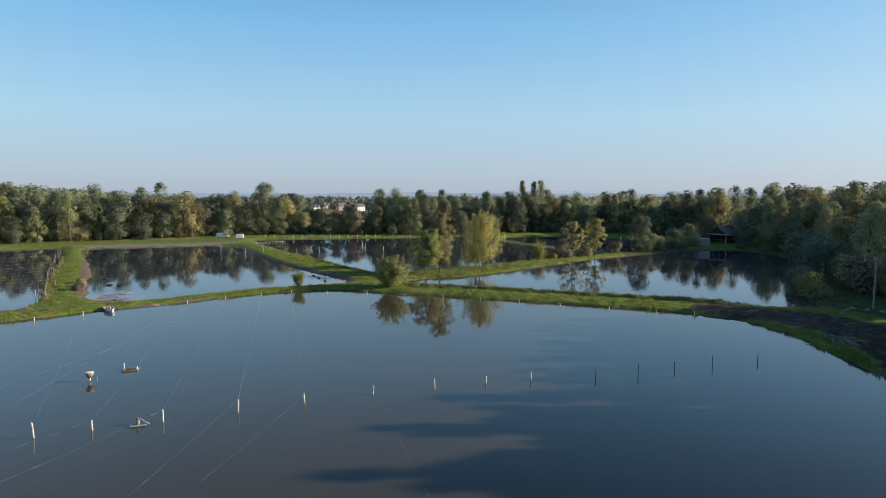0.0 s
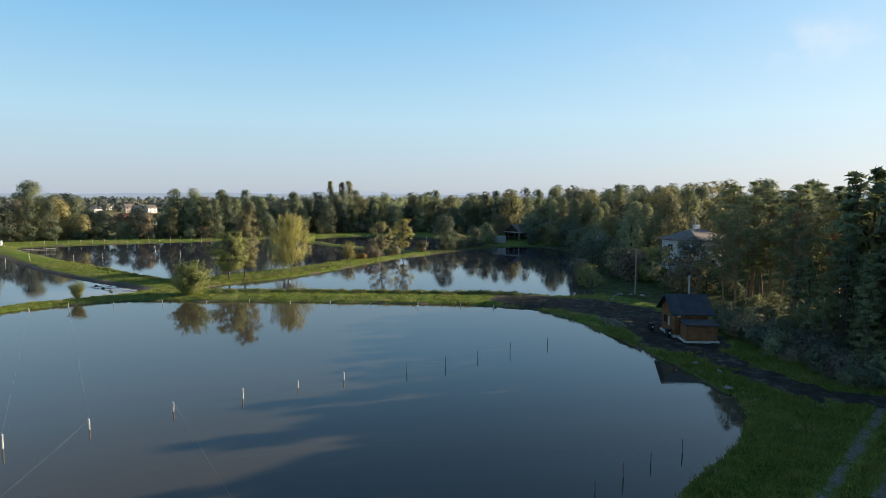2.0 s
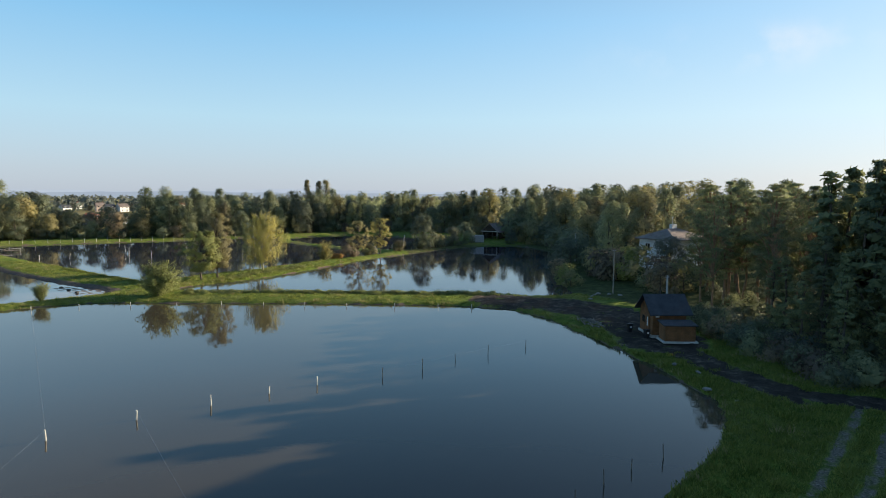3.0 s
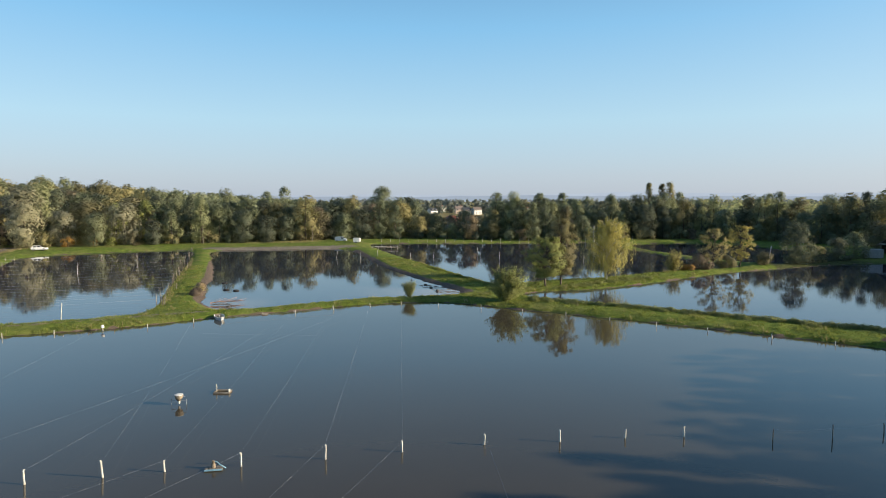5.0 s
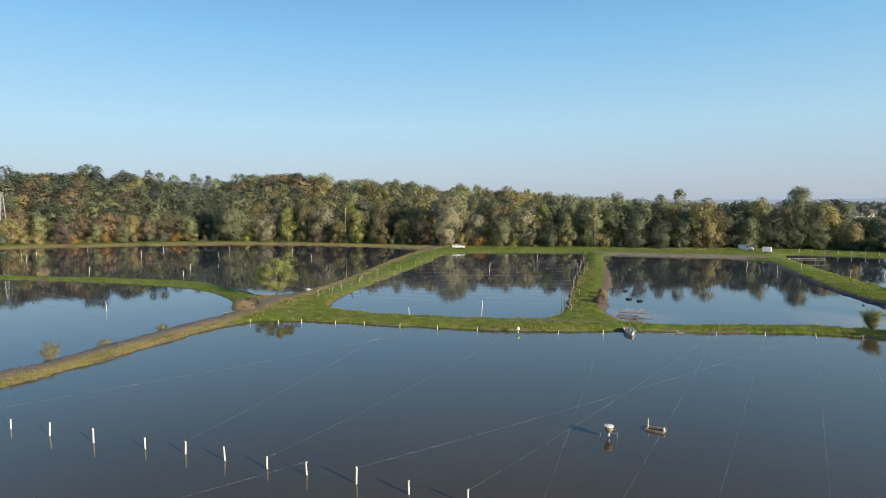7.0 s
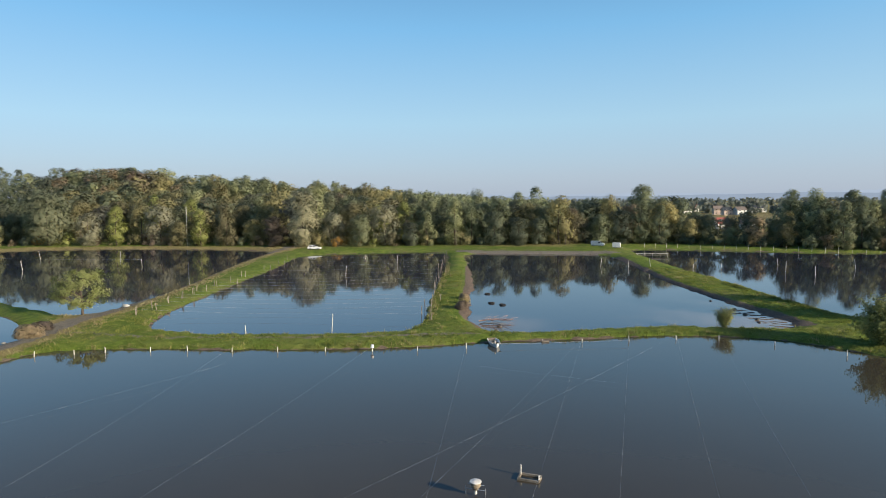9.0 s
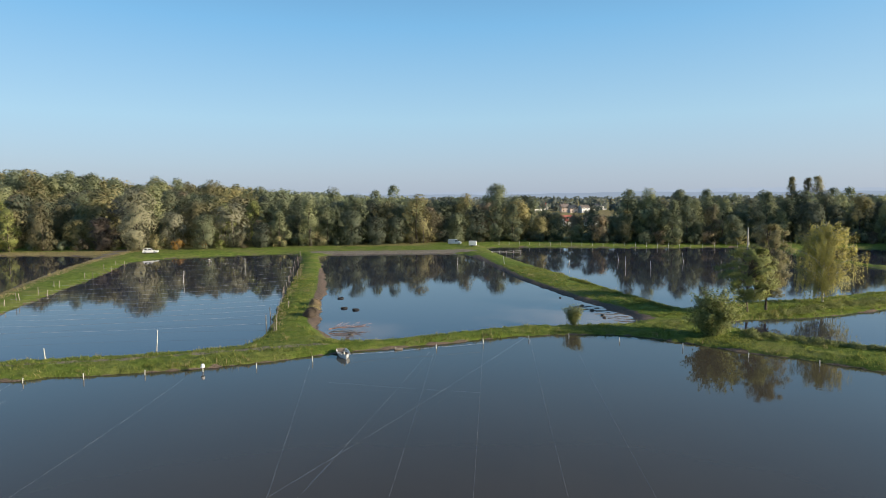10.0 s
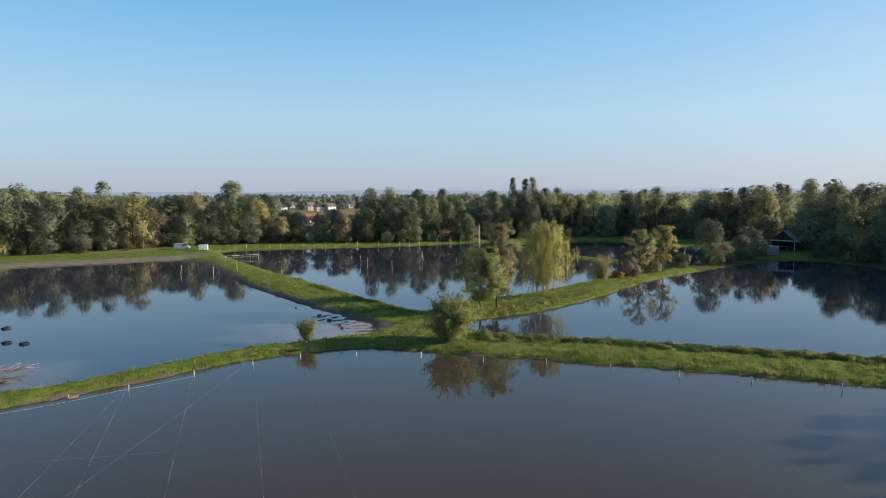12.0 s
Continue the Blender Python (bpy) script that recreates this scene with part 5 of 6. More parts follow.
# ---------------------------------------------------------------- feeders, rafts, boat
def feeder(x, y, turn):
    ob = thing("fish_feeder", "hopper fish feeder on thin legs standing in the pond", "fish feeder")
    bm = bmesh.new()
    cone(bm, (0, 0, 0.86), 0.36, 0.4, 0.34, 24)
    cone(bm, (0, 0, 0.55), 0.12, 0.36, 0.28, 24)
    bpart("hopper", bm, M_HOPPER, ob)
    bm = bmesh.new()
    cone(bm, (0, 0, 1.06), 0.44, 0.43, 0.05, 24)
    cone(bm, (0, 0, 1.11), 0.43, 0.12, 0.06, 24)
    bpart("lid", bm, M_LID, ob, "pale round lid")
    bm = bmesh.new()
    cone(bm, (0, 0, 0.27), 0.1, 0.12, 0.3, 16)
    bpart("spout", bm, M_LID, ob)
    for sx in (-0.75, 0.75):
        bm = bmesh.new()
        rod(bm, (sx, 0, -0.9), (sx, 0, 0.62), 0.025)
        bpart("leg", bm, M_METAL, ob)
    for z in (0.46, 0.84):
        bm = bmesh.new()
        rod(bm, (-0.8 if z < 0.6 else -0.6, 0, z), (0.8 if z < 0.6 else 0.66, 0, z), 0.025)
        bpart("crossbar", bm, M_METAL, ob)
    ob.matrix_world = pose(x, y, 0, 0, 0, turn) @ Matrix.Scale(0.78, 4)
    return ob


feeder(-39.85, 41.4, 25)
feeder(-154, 122.5, 40)


def timber_raft(x, y, turn):
    ob = thing("raft", "weathered timber frame raft floating on the pond", "raft")
    for sy in (-0.5, 0.5):
        bm = bmesh.new()
        box(bm, (0, sy, 0.07), (1.7, 0.16, 0.18), bevel=0.02)
        bpart("beam", bm, M_OLDWOOD, ob)
    for sx in (-0.8, 0.8):
        bm = bmesh.new()
        box(bm, (sx, 0, 0.08), (0.15, 0.84, 0.16), bevel=0.02)
        bpart("crossbeam", bm, M_OLDWOOD, ob)
    bm = bmesh.new()
    box(bm, (-0.78, 0.3, 0.5), (0.11, 0.11, 0.72), bevel=0.015)
    bpart("upright", bm, M_POST, ob)
    bm = bmesh.new()
    box(bm, (0.78, -0.2, 0.3), (0.12, 0.3, 0.28), bevel=0.015)
    bpart("block", bm, M_POST, ob)
    ob.matrix_world = pose(x, y, 0, 0, 0, turn) @ Matrix.Scale(0.78, 4)


timber_raft(-38.9, 45.2, 24)
raft = thing("raft", "small plank raft with blue sheeting and pump", "raft")
for k in range(5):
    bm = bmesh.new()
    box(bm, (-0.56 + 0.28 * k, 0, 0.07), (0.25, 0.8, 0.12), bevel=0.015)
    bpart("plank", bm, M_OLDWOOD, raft)
bm = bmesh.new()
box(bm, (0, -0.38, 0.11), (1.4, 0.14, 0.1), bevel=0.02)
bpart("rim", bm, M_BLUEPLASTIC, raft, "pale blue rim board")
bm = bmesh.new()
cone(bm, (-0.05, 0.1, 0.35), 0.2, 0.14, 0.46, 12)
cone(bm, (-0.05, 0.1, 0.64), 0.1, 0.13, 0.14, 12)
bpart("pump", bm, M_HOPPER, raft)
v, f = tubes([[((0.05, 0.1, 0.62), 0.04), ((0.25, 0.05, 0.6), 0.04), ((0.45, 0, 0.4), 0.045), ((0.75, -0.05, 0.2), 0.05), ((0.95, -0.1, 0.1), 0.05)]], 8)
part("hose", mesh_of("hose", v, f, M_BLUEPLASTIC, True), raft, "blue-green hose")
raft.matrix_world = pose(-28.7, 33.5, 0, 0, 0, 33) @ Matrix.Scale(0.75, 4)


def rowing_boat(x, y, turn):
    ob = thing("rowing_boat", "old pale rowing boat moored at the bank", "boat")
    n, verts, faces = 9, [], []
    for k in range(n):
        q = k / (n - 1)
        w = 0.78 * (1 - (abs(q - 0.4) / 0.62) ** 2.4 if q > 0.4 else 1 - 0.25 * ((0.4 - q) / 0.4) ** 2)
        w = max(w, 0.03)
        lift = 0.12 * max(0, q - 0.5) ** 1.5 * 3
        xx = -1.7 + 3.4 * q
        verts += [(xx, -w, 0.52 + lift), (xx, -w * 0.75, 0.02 + lift * 0.6), (xx, 0, -0.1 + lift * 0.5), (xx, w * 0.75, 0.02 + lift * 0.6), (xx, w, 0.52 + lift),
                  (xx, w * 0.9, 0.5 + lift), (xx, w * 0.62, 0.08 + lift * 0.6), (xx, 0, 0.0 + lift * 0.5), (xx, -w * 0.62, 0.08 + lift * 0.6), (xx, -w * 0.9, 0.5 + lift)]
    for k in range(n - 1):
        for s in range(10):
            a, b = k * 10 + s, k * 10 + (s + 1) % 10
            faces.append((a, b, b + 10, a + 10))
    faces += [tuple(range(9, -1, -1)), tuple(range((n - 1) * 10, n * 10))]
    part("hull", mesh_of("hull", verts, faces, M_BOAT), ob)
    for sx, w in ((-1.0, 1.25), (0.1, 1.4), (0.9, 1.0)):
        bm = bmesh.new()
        box(bm, (sx, 0, 0.36), (0.28, w, 0.04), bevel=0.01)
        bpart("bench", bm, M_OLDWOOD, ob)
    bm = bmesh.new()
    box(bm, (-1.66, 0, 0.3), (0.06, 1.0, 0.5), bevel=0.02)
    bpart("transom", bm, M_OLDWOOD, ob)
    bm = bmesh.new()
    box(bm, (-0.4, 0.2, 0.2), (0.7, 0.5, 0.24), 20, 0.04)
    bpart("crate", bm, M_DARKWOOD, ob)
    for s in (-1, 1):
        bm = bmesh.new()
        rod(bm, (-0.9, 0.35 * s, 0.42), (1.1, 0.5 * s, 0.58), 0.025)
        box(bm, (1.35, 0.52 * s, 0.6), (0.5, 0.14, 0.02))
        bpart("oar", bm, M_POST, ob)
    ob.matrix_world = pose(x, y, 0.02, 0, 2, turn) @ Matrix.Scale(0.85, 4)


rowing_boat(-62.0, 69.4, -38)
mooring = post_thing("pale mooring post beside the rowing boat", "posts along the bank", 0.75, 0.07, M_POST, 71, "mooring_post")
mooring.matrix_world = pose(-61.2, 68.6, 0)
buoy = thing("float", "small dark wooden float near the bank", "float")
bm = bmesh.new()
box(bm, (0, 0, 0.08), (0.9, 0.4, 0.18), bevel=0.05)
bpart("block", bm, M_OLDWOOD, buoy)
bm = bmesh.new()
rod(bm, (-0.3, 0, 0.15), (-0.3, 0, 0.32), 0.05)
bpart("peg", bm, M_POST, buoy)
buoy.matrix_world = pose(-58.6, 74.6, 0, 0, 0, 45)


def lump(name, label, cat, x, y, s, mat, seed, z=0.0, group=""):
    rng = random.Random(seed)
    ob = thing(name, label, cat, group)
    bm = bmesh.new()
    bmesh.ops.create_icosphere(bm, subdivisions=2, radius=1)
    for vv in bm.verts:
        vv.co *= 1 + 0.28 * noise.noise(vv.co * 1.7 + Vector((seed, 0, 0)))
        vv.co.x, vv.co.y, vv.co.z = vv.co.x * s, vv.co.y * s * rng.uniform(0.55, 0.6), vv.co.z * s * 0.4
    bpart("body", bm, mat, ob, smooth=True)
    ob.matrix_world = pose(x, y, z, 0, 0, rng.uniform(0, 360))


def tyre(x, y, turn, tilt):
    ob = thing("tyre", "old black tyre lying half sunk in shallow water", "tyre", "tyres in the shallow pond")
    v, f = [], []
    for i in range(28):
        a = 6.28319 * i / 28
        for j in range(10):
            b = 6.28319 * j / 10
            rr = 0.4 + 0.15 * math.cos(b) * (1.0 if math.cos(b) < 0 else 0.85)
            v.append((rr * math.cos(a), rr * math.sin(a), 0.14 * math.sin(b)))
            f.append((i * 10 + j, (i + 1) % 28 * 10 + j, (i + 1) % 28 * 10 + (j + 1) % 10, i * 10 + (j + 1) % 10))
    part("casing", mesh_of("casing", v, f, M_RUBBER, True), ob)
    ob.matrix_world = pose(x, y, 0.06, tilt, 0, turn)


for spot in ((-86.8, 97.1, 20, 4), (-80.3, 90.5, 70, -3), (-77.9, 90.4, 130, 5)):
    tyre(*spot)
for k, (x, y, s) in enumerate(((-45, 104.6, 0.8), (-47.5, 107.4, 0.9), (-44.2, 102.8, 0.5), (-50, 110.4, 0.6), (-66.6, 75.3, 0.5), (-55.5, 115.6, 0.5), (-67.8, 77.4, 0.6))):
    lump("mud_lump", "dark wet lump of mud breaking the water", "mud lump", x, y, s * 0.6, M_MUDLUMP, 80 + k, 0.05, "mud lumps")
for k, (x, y, s) in enumerate(((-119.6, 48.4, 0.8), (-104, 30, 0.3), (30.4, 51, 0.35), (31, 48, 0.3), (29.6, 44.2, 0.4), (30.2, 41, 0.3), (38, 90, 0.5), (39, 91, 0.6), (40.2, 89.4, 0.5), (37, 88.6, 0.4), (41.4, 88, 0.6), (35.6, 85.6, 0.4))):
    lump("stone", "pale grey stone lying on the bank", "stone", x, y, s, M_STONE if k else M_CONCRETE, 100 + k, ground_z(x, y) + 0.05, "stones on the bank")


def brushwood(x, y, turn, size, mat, label, seed):
    rng = random.Random(seed)
    ob = thing("dead_branch", label, "branch")
    main = [[((0, 0, 0.25), 0.09), ((1.2, 0.1, 0.4), 0.07), ((2.8, 0.3, 0.35), 0.05), ((4.2, 0.2, 0.3), 0.02)]]
    v, f = tubes(main, 6)
    part("stem", mesh_of("stem", v, f, mat), ob)
    twigs = []
    for k in range(34):
        q = rng.uniform(0.1, 1.0)
        s = Vector((4.0 * q, 0.2 * q, 0.35))
        e = s + Vector((rng.uniform(0.4, 1.6), rng.uniform(-1.3, 1.3), rng.uniform(-0.3, 0.6)))
        twigs.append([(s, 0.025), ((s + e) / 2 + Vector((0, 0, 0.1)), 0.018), (e, 0.008)])
    v, f = tubes(twigs, 5)
    part("twigs", mesh_of("twigs", v, f, mat), ob)
    ob.matrix_world = pose(x, y, 0.0, 0, 0, turn) @ Matrix.Scale(size, 4)


brushwood(-71.6, 77.6, 42, 1.0, M_PINKTWIG, "bare pinkish fallen branch lying in the mud", 5)
brushwood(-70.6, 76.8, 20, 0.7, M_OLDWOOD, "dark fallen branch at the muddy bank", 6)
for k in range(14):
    rng_k = random.Random(200 + k)
    log = thing("log", "grey weathered branch on the brush pile", "log", "brush pile on the bank")
    bm = bmesh.new()
    rod(bm, (-1.3, 0, 0), (1.3, rng_k.uniform(-0.2, 0.2), 0.08), 0.09, 0.05, 8)
    bpart("stem", bm, M_OLDWOOD, log)
    lx, ly = 29.2 + rng_k.uniform(-0.9, 0.9), 69.5 + rng_k.uniform(-1.8, 1.8)
    log.matrix_world = pose(lx, ly, ground_z(lx, ly) + 0.08 + 0.06 * (k % 5), rng_k.uniform(-4, 4), rng_k.uniform(-6, 6), rng_k.uniform(60, 130))


# ---------------------------------------------------------------- vehicles
def wheel_parts(ob, places, r):
    for x, y in places:
        bm = bmesh.new()
        cone(bm, (x, y, r), r, r, 0.2, 20, Matrix.Rotation(radians(90), 4, "X"))
        w = bpart("wheel", bm, M_RUBBER, ob)
        bm = bmesh.new()
        cone(bm, (x, y + (0.105 if y > 0 else -0.105), r), r * 0.6, r * 0.55, 0.02, 14, Matrix.Rotation(radians(90), 4, "X"))
        bpart("rim", bm, M_METAL, w)


def small_car(x, y, turn):
    ob = thing("car", "white hatchback parked at the end of the cart track", "car")
    bm = bmesh.new()
    prism(bm, [(-2.05, 0.3), (-2.1, 0.75), (-2.0, 0.95), (2.0, 0.8), (2.15, 0.62), (2.1, 0.3)], -0.86, 0.86)
    prism(bm, [(-1.95, 0.9), (-1.6, 1.4), (-1.2, 1.5), (0.2, 1.48), (0.9, 1.0), (1.0, 0.86)], -0.74, 0.74)
    bmesh.ops.bevel(bm, geom=list(bm.edges), offset=0.05, segments=2, affect="EDGES")
    bpart("body", bm, M_WHITEPAINT, ob)
    for s in (-1, 1):
        for x0, x1 in ((-1.5, -0.55), (-0.45, 0.55)):
            bm = bmesh.new()
            prism(bm, [(x0, 1.0), (x0 + 0.1, 1.38), (x1 - 0.25, 1.38), (x1, 1.0)], s * 0.735, s * 0.755)
            bpart("side_window", bm, M_GLASS, ob)
        bm = bmesh.new()
        box(bm, (2.09, s * 0.6, 0.66), (0.08, 0.34, 0.14), bevel=0.02)
        bpart("headlight", bm, M_METAL, ob)
    bm = bmesh.new()
    prism(bm, [(0.26, 1.45), (0.9, 1.01), (0.93, 1.03), (0.3, 1.48)], -0.64, 0.64)
    bpart("windscreen", bm, M_GLASS, ob)
    wheel_parts(ob, ((-1.3, -0.8), (-1.3, 0.8), (1.35, -0.8), (1.35, 0.8)), 0.32)
    ob.matrix_world = pose(x, y, ground_z(x, y), 0, 0, turn)


def panel_van(x, y, turn):
    ob = thing("van", "silver-blue panel van parked below the trees", "van")
    bm = bmesh.new()
    prism(bm, [(-2.4, 0.35), (-2.45, 1.85), (-2.3, 1.98), (0.9, 1.98), (1.5, 1.3), (2.3, 1.05), (2.45, 0.8), (2.4, 0.35)], -0.92, 0.92)
    bmesh.ops.bevel(bm, geom=list(bm.edges), offset=0.06, segments=2, affect="EDGES")
    bpart("body", bm, M_BLUEPAINT, ob)
    for s in (-1, 1):
        bm = bmesh.new()
        prism(bm, [(0.3, 1.25), (0.3, 1.75), (0.85, 1.75), (1.3, 1.25)], s * 0.915, s * 0.935)
        bpart("side_window", bm, M_GLASS, ob)
        bm = bmesh.new()
        box(bm, (2.38, s * 0.66, 0.85), (0.1, 0.34, 0.2), bevel=0.03)
        bpart("headlight", bm, M_METAL, ob)
    bm = bmesh.new()
    prism(bm, [(0.95, 1.92), (1.48, 1.33), (1.52, 1.36), (1.0, 1.95)], -0.78, 0.78)
    bpart("windscreen", bm, M_GLASS, ob)
    wheel_parts(ob, ((-1.5, -0.86), (-1.5, 0.86), (1.55, -0.86), (1.55, 0.86)), 0.34)
    ob.matrix_world = pose(x, y, ground_z(x, y), 0, 0, turn) @ Matrix.Scale(0.88, 4)


def box_trailer(x, y, turn):
    ob = thing("trailer", "white box trailer parked at the dike end", "trailer")
    bm = bmesh.new()
    box(bm, (0, 0, 1.25), (2.7, 1.9, 1.6), bevel=0.05)
    bpart("body", bm, M_WHITEPAINT, ob)
    bm = bmesh.new()
    box(bm, (0, 0, 0.42), (2.6, 1.5, 0.1), bevel=0.02)
    bpart("chassis", bm, M_METAL, ob)
    bm = bmesh.new()
    rod(bm, (1.3, 0, 0.45), (2.3, 0, 0.5), 0.05)
    rod(bm, (2.1, 0, 0.02), (2.1, 0, 0.5), 0.04)
    bpart("drawbar", bm, M_METAL, ob)
    bm = bmesh.new()
    box(bm, (0, -0.955, 1.25), (1.0, 0.02, 1.3), bevel=0.008)
    bpart("door", bm, M_WHITEPAINT, ob)
    wheel_parts(ob, ((-0.2, -0.9), (-0.2, 0.9)), 0.32)
    ob.matrix_world = pose(x, y, ground_z(x, y), 0, 0, turn) @ Matrix.Scale(0.88, 4)


small_car(-185.2, 126.2, 40)
panel_van(-122.6, 194.5, 18)
box_trailer(-114.2, 191.6, 20)


# ---------------------------------------------------------------- buildings
def gable_roof(ob, w, d, z, rise, over, mat, thick=0.12, ridge_along="x"):
    """Two roof slopes over a w by d plan; the ridge runs along x or y."""
    half = (d if ridge_along == "x" else w) / 2
    length = (w if ridge_along == "x" else d) / 2 + over
    drop = rise / half * over
    for s in (-1, 1):
        bm = bmesh.new()
        prof = [(0, z + rise), (s * (half + over), z - drop), (s * (half + over), z - drop + thick), (0, z + rise + thick)]
        prism(bm, prof, -length, length)
        if ridge_along == "x":
            bmesh.ops.rotate(bm, verts=bm.verts, cent=(0, 0, 0), matrix=Matrix.Rotation(radians(90), 3, "Z"))
        bpart("roof", bm, mat, ob)


def boards(ob, w, d, z0, z1, mat, bh=0.16):
    """Walls of horizontal boards on the four sides of a w by d plan."""
    bm = bmesh.new()
    box(bm, (0, 0, (z0 + z1) / 2), (w - 0.06, d - 0.06, z1 - z0))
    wall = bpart("wall", bm, mat, ob)
    n = int(round((z1 - z0) / bh))
    for k in range(n):
        z = z0 + (k + 0.5) * (z1 - z0) / n
        for cx, cy, sx, sy in ((0, -d / 2, w, 0.05), (0, d / 2, w, 0.05), (-w / 2, 0, 0.05, d - 0.06), (w / 2, 0, 0.05, d - 0.06)):
            bm = bmesh.new()
            box(bm, (cx, cy, z), (sx, sy, (z1 - z0) / n - 0.02))
            bpart("board", bm, mat, wall)
    return wall


def cabin(x, y, turn):
    ob = thing("cabin", "small red-brown wooden cabin with dark roof by the pond", "cabin")
    w, d, h, rise = 3.7, 3.8, 2.9, 1.5
    bm = bmesh.new()
    box(bm, (0, 0, 0.05), (w + 0.3, d + 0.3, 0.3), bevel=0.02)
    bpart("plinth", bm, M_CONCRETE, ob)
    boards(ob, w, d, 0.2, h, M_CABINWOOD)
    for s in (-1, 1):
        bm = bmesh.new()
        prism(bm, [(-d / 2, h), (d / 2, h), (0, h + rise - 0.02)], s * (w / 2 - 0.05), s * (w / 2))
        bmesh.ops.rotate(bm, verts=bm.verts, cent=(0, 0, 0), matrix=Matrix.Rotation(radians(90), 3, "Z"))
        bpart("gable", bm, M_CABINWOOD, ob)
    gable_roof(ob, w, d, h, rise, 0.55, M_ROOFDARK)
    bm = bmesh.new()
    box(bm, (-w / 2 - 0.05, -0.5, 1.2), (0.06, 0.9, 2.0), bevel=0.01)
    door = bpart("door", bm, M_CABINWOOD, ob)
    bm = bmesh.new()
    box(bm, (-w / 2 - 0.09, -0.5, 1.5), (0.03, 0.22, 1.0))
    bpart("pane", bm, M_WHITEWALL, door, "pale door pane")
    bm = bmesh.new()
    box(bm, (-w / 2 + 0.45, -d / 2 - 0.06, 2.35), (0.4, 0.08, 0.3), bevel=0.02)
    bpart("wall_lamp", bm, M_WHITEPAINT, ob)
    bm = bmesh.new()
    box(bm, (-w / 2 - 0.05, 0.7, 1.6), (0.06, 0.7, 0.8))
    win = bpart("window", bm, M_DARKWOOD, ob)
    bm = bmesh.new()
    box(bm, (-w / 2 - 0.09, 0.7, 1.6), (0.02, 0.56, 0.66))
    bpart("pane", bm, M_GLASS, win)
    ob.matrix_world = pose(x, y, ground_z(x, y), 0, 0, turn)


def garden_shed(x, y, turn):
    ob = thing("shed", "low red-brown board shed with flat dark roof", "shed")
    w, d, h = 3.2, 2.0, 1.75
    bm = bmesh.new()
    box(bm, (0, 0, 0.03), (w + 0.5, d + 0.5, 0.2), bevel=0.03)
    bpart("plinth", bm, M_CONCRETE, ob, "pale rubble plinth")
    boards(ob, w, d, 0.12, h, M_CABINWOOD, 0.14)
    bm = bmesh.new()
    prism(bm, [(-d / 2 - 0.2, h + 0.02), (d / 2 + 0.1, h + 0.2), (d / 2 + 0.1, h + 0.3), (-d / 2 - 0.2, h + 0.12)], -w / 2 - 0.2, w / 2 + 0.2)
    bmesh.ops.rotate(bm, verts=bm.verts, cent=(0, 0, 0), matrix=Matrix.Rotation(radians(90), 3, "Z"))
    bpart("roof", bm, M_ROOFDARK, ob)
    ob.matrix_world = pose(x, y, ground_z(x, y), 0, 0, turn)


cabin(35.2, 62.7, -5)
garden_shed(34.9, 58.9, -9)


def bin_thing(x, y):
    ob = thing("bin", "black wheeled bin beside the cabin", "bin", "bins beside the cabin")
    bm = bmesh.new()
    cone(bm, (0, 0, 0.45), 0.3, 0.36, 0.9, 4, Matrix.Rotation(radians(45), 4, "Z"))
    bpart("body", bm, M_BIN, ob)
    bm = bmesh.new()
    box(bm, (0, 0, 0.94), (0.6, 0.6, 0.08), bevel=0.02)
    bpart("lid", bm, M_BIN, ob)
    bm = bmesh.new()
    box(bm, (0, -0.27, 0.6), (0.2, 0.03, 0.2))
    bpart("sticker", bm, M_WHITEPAINT, ob)
    ob.matrix_world = pose(x, y, ground_z(x, y), 0, 0, 10)


bin_thing(32.6, 61.2)
bin_thing(32.0, 64.2)


def window_part(ob, c, w, h, turn, fr=M_WHITEPAINT):
    m = Matrix.Translation(c) @ Matrix.Rotation(radians(turn), 4, "Z")
    bm = bmesh.new()
    for dx, dz, sx, sz in ((-w / 2, 0, 0.08, h), (w / 2, 0, 0.08, h), (0, -h / 2, w + 0.08, 0.08), (0, h / 2, w + 0.08, 0.08), (0, 0, 0.05, h)):
        box(bm, (dx, 0, dz), (sx, 0.1, sz), m=m)
    win = bpart("window", bm, fr, ob)
    bm = bmesh.new()
    box(bm, (0, 0.0, 0), (w - 0.05, 0.05, h - 0.05), m=m)
    bpart("pane", bm, M_GLASS, win)


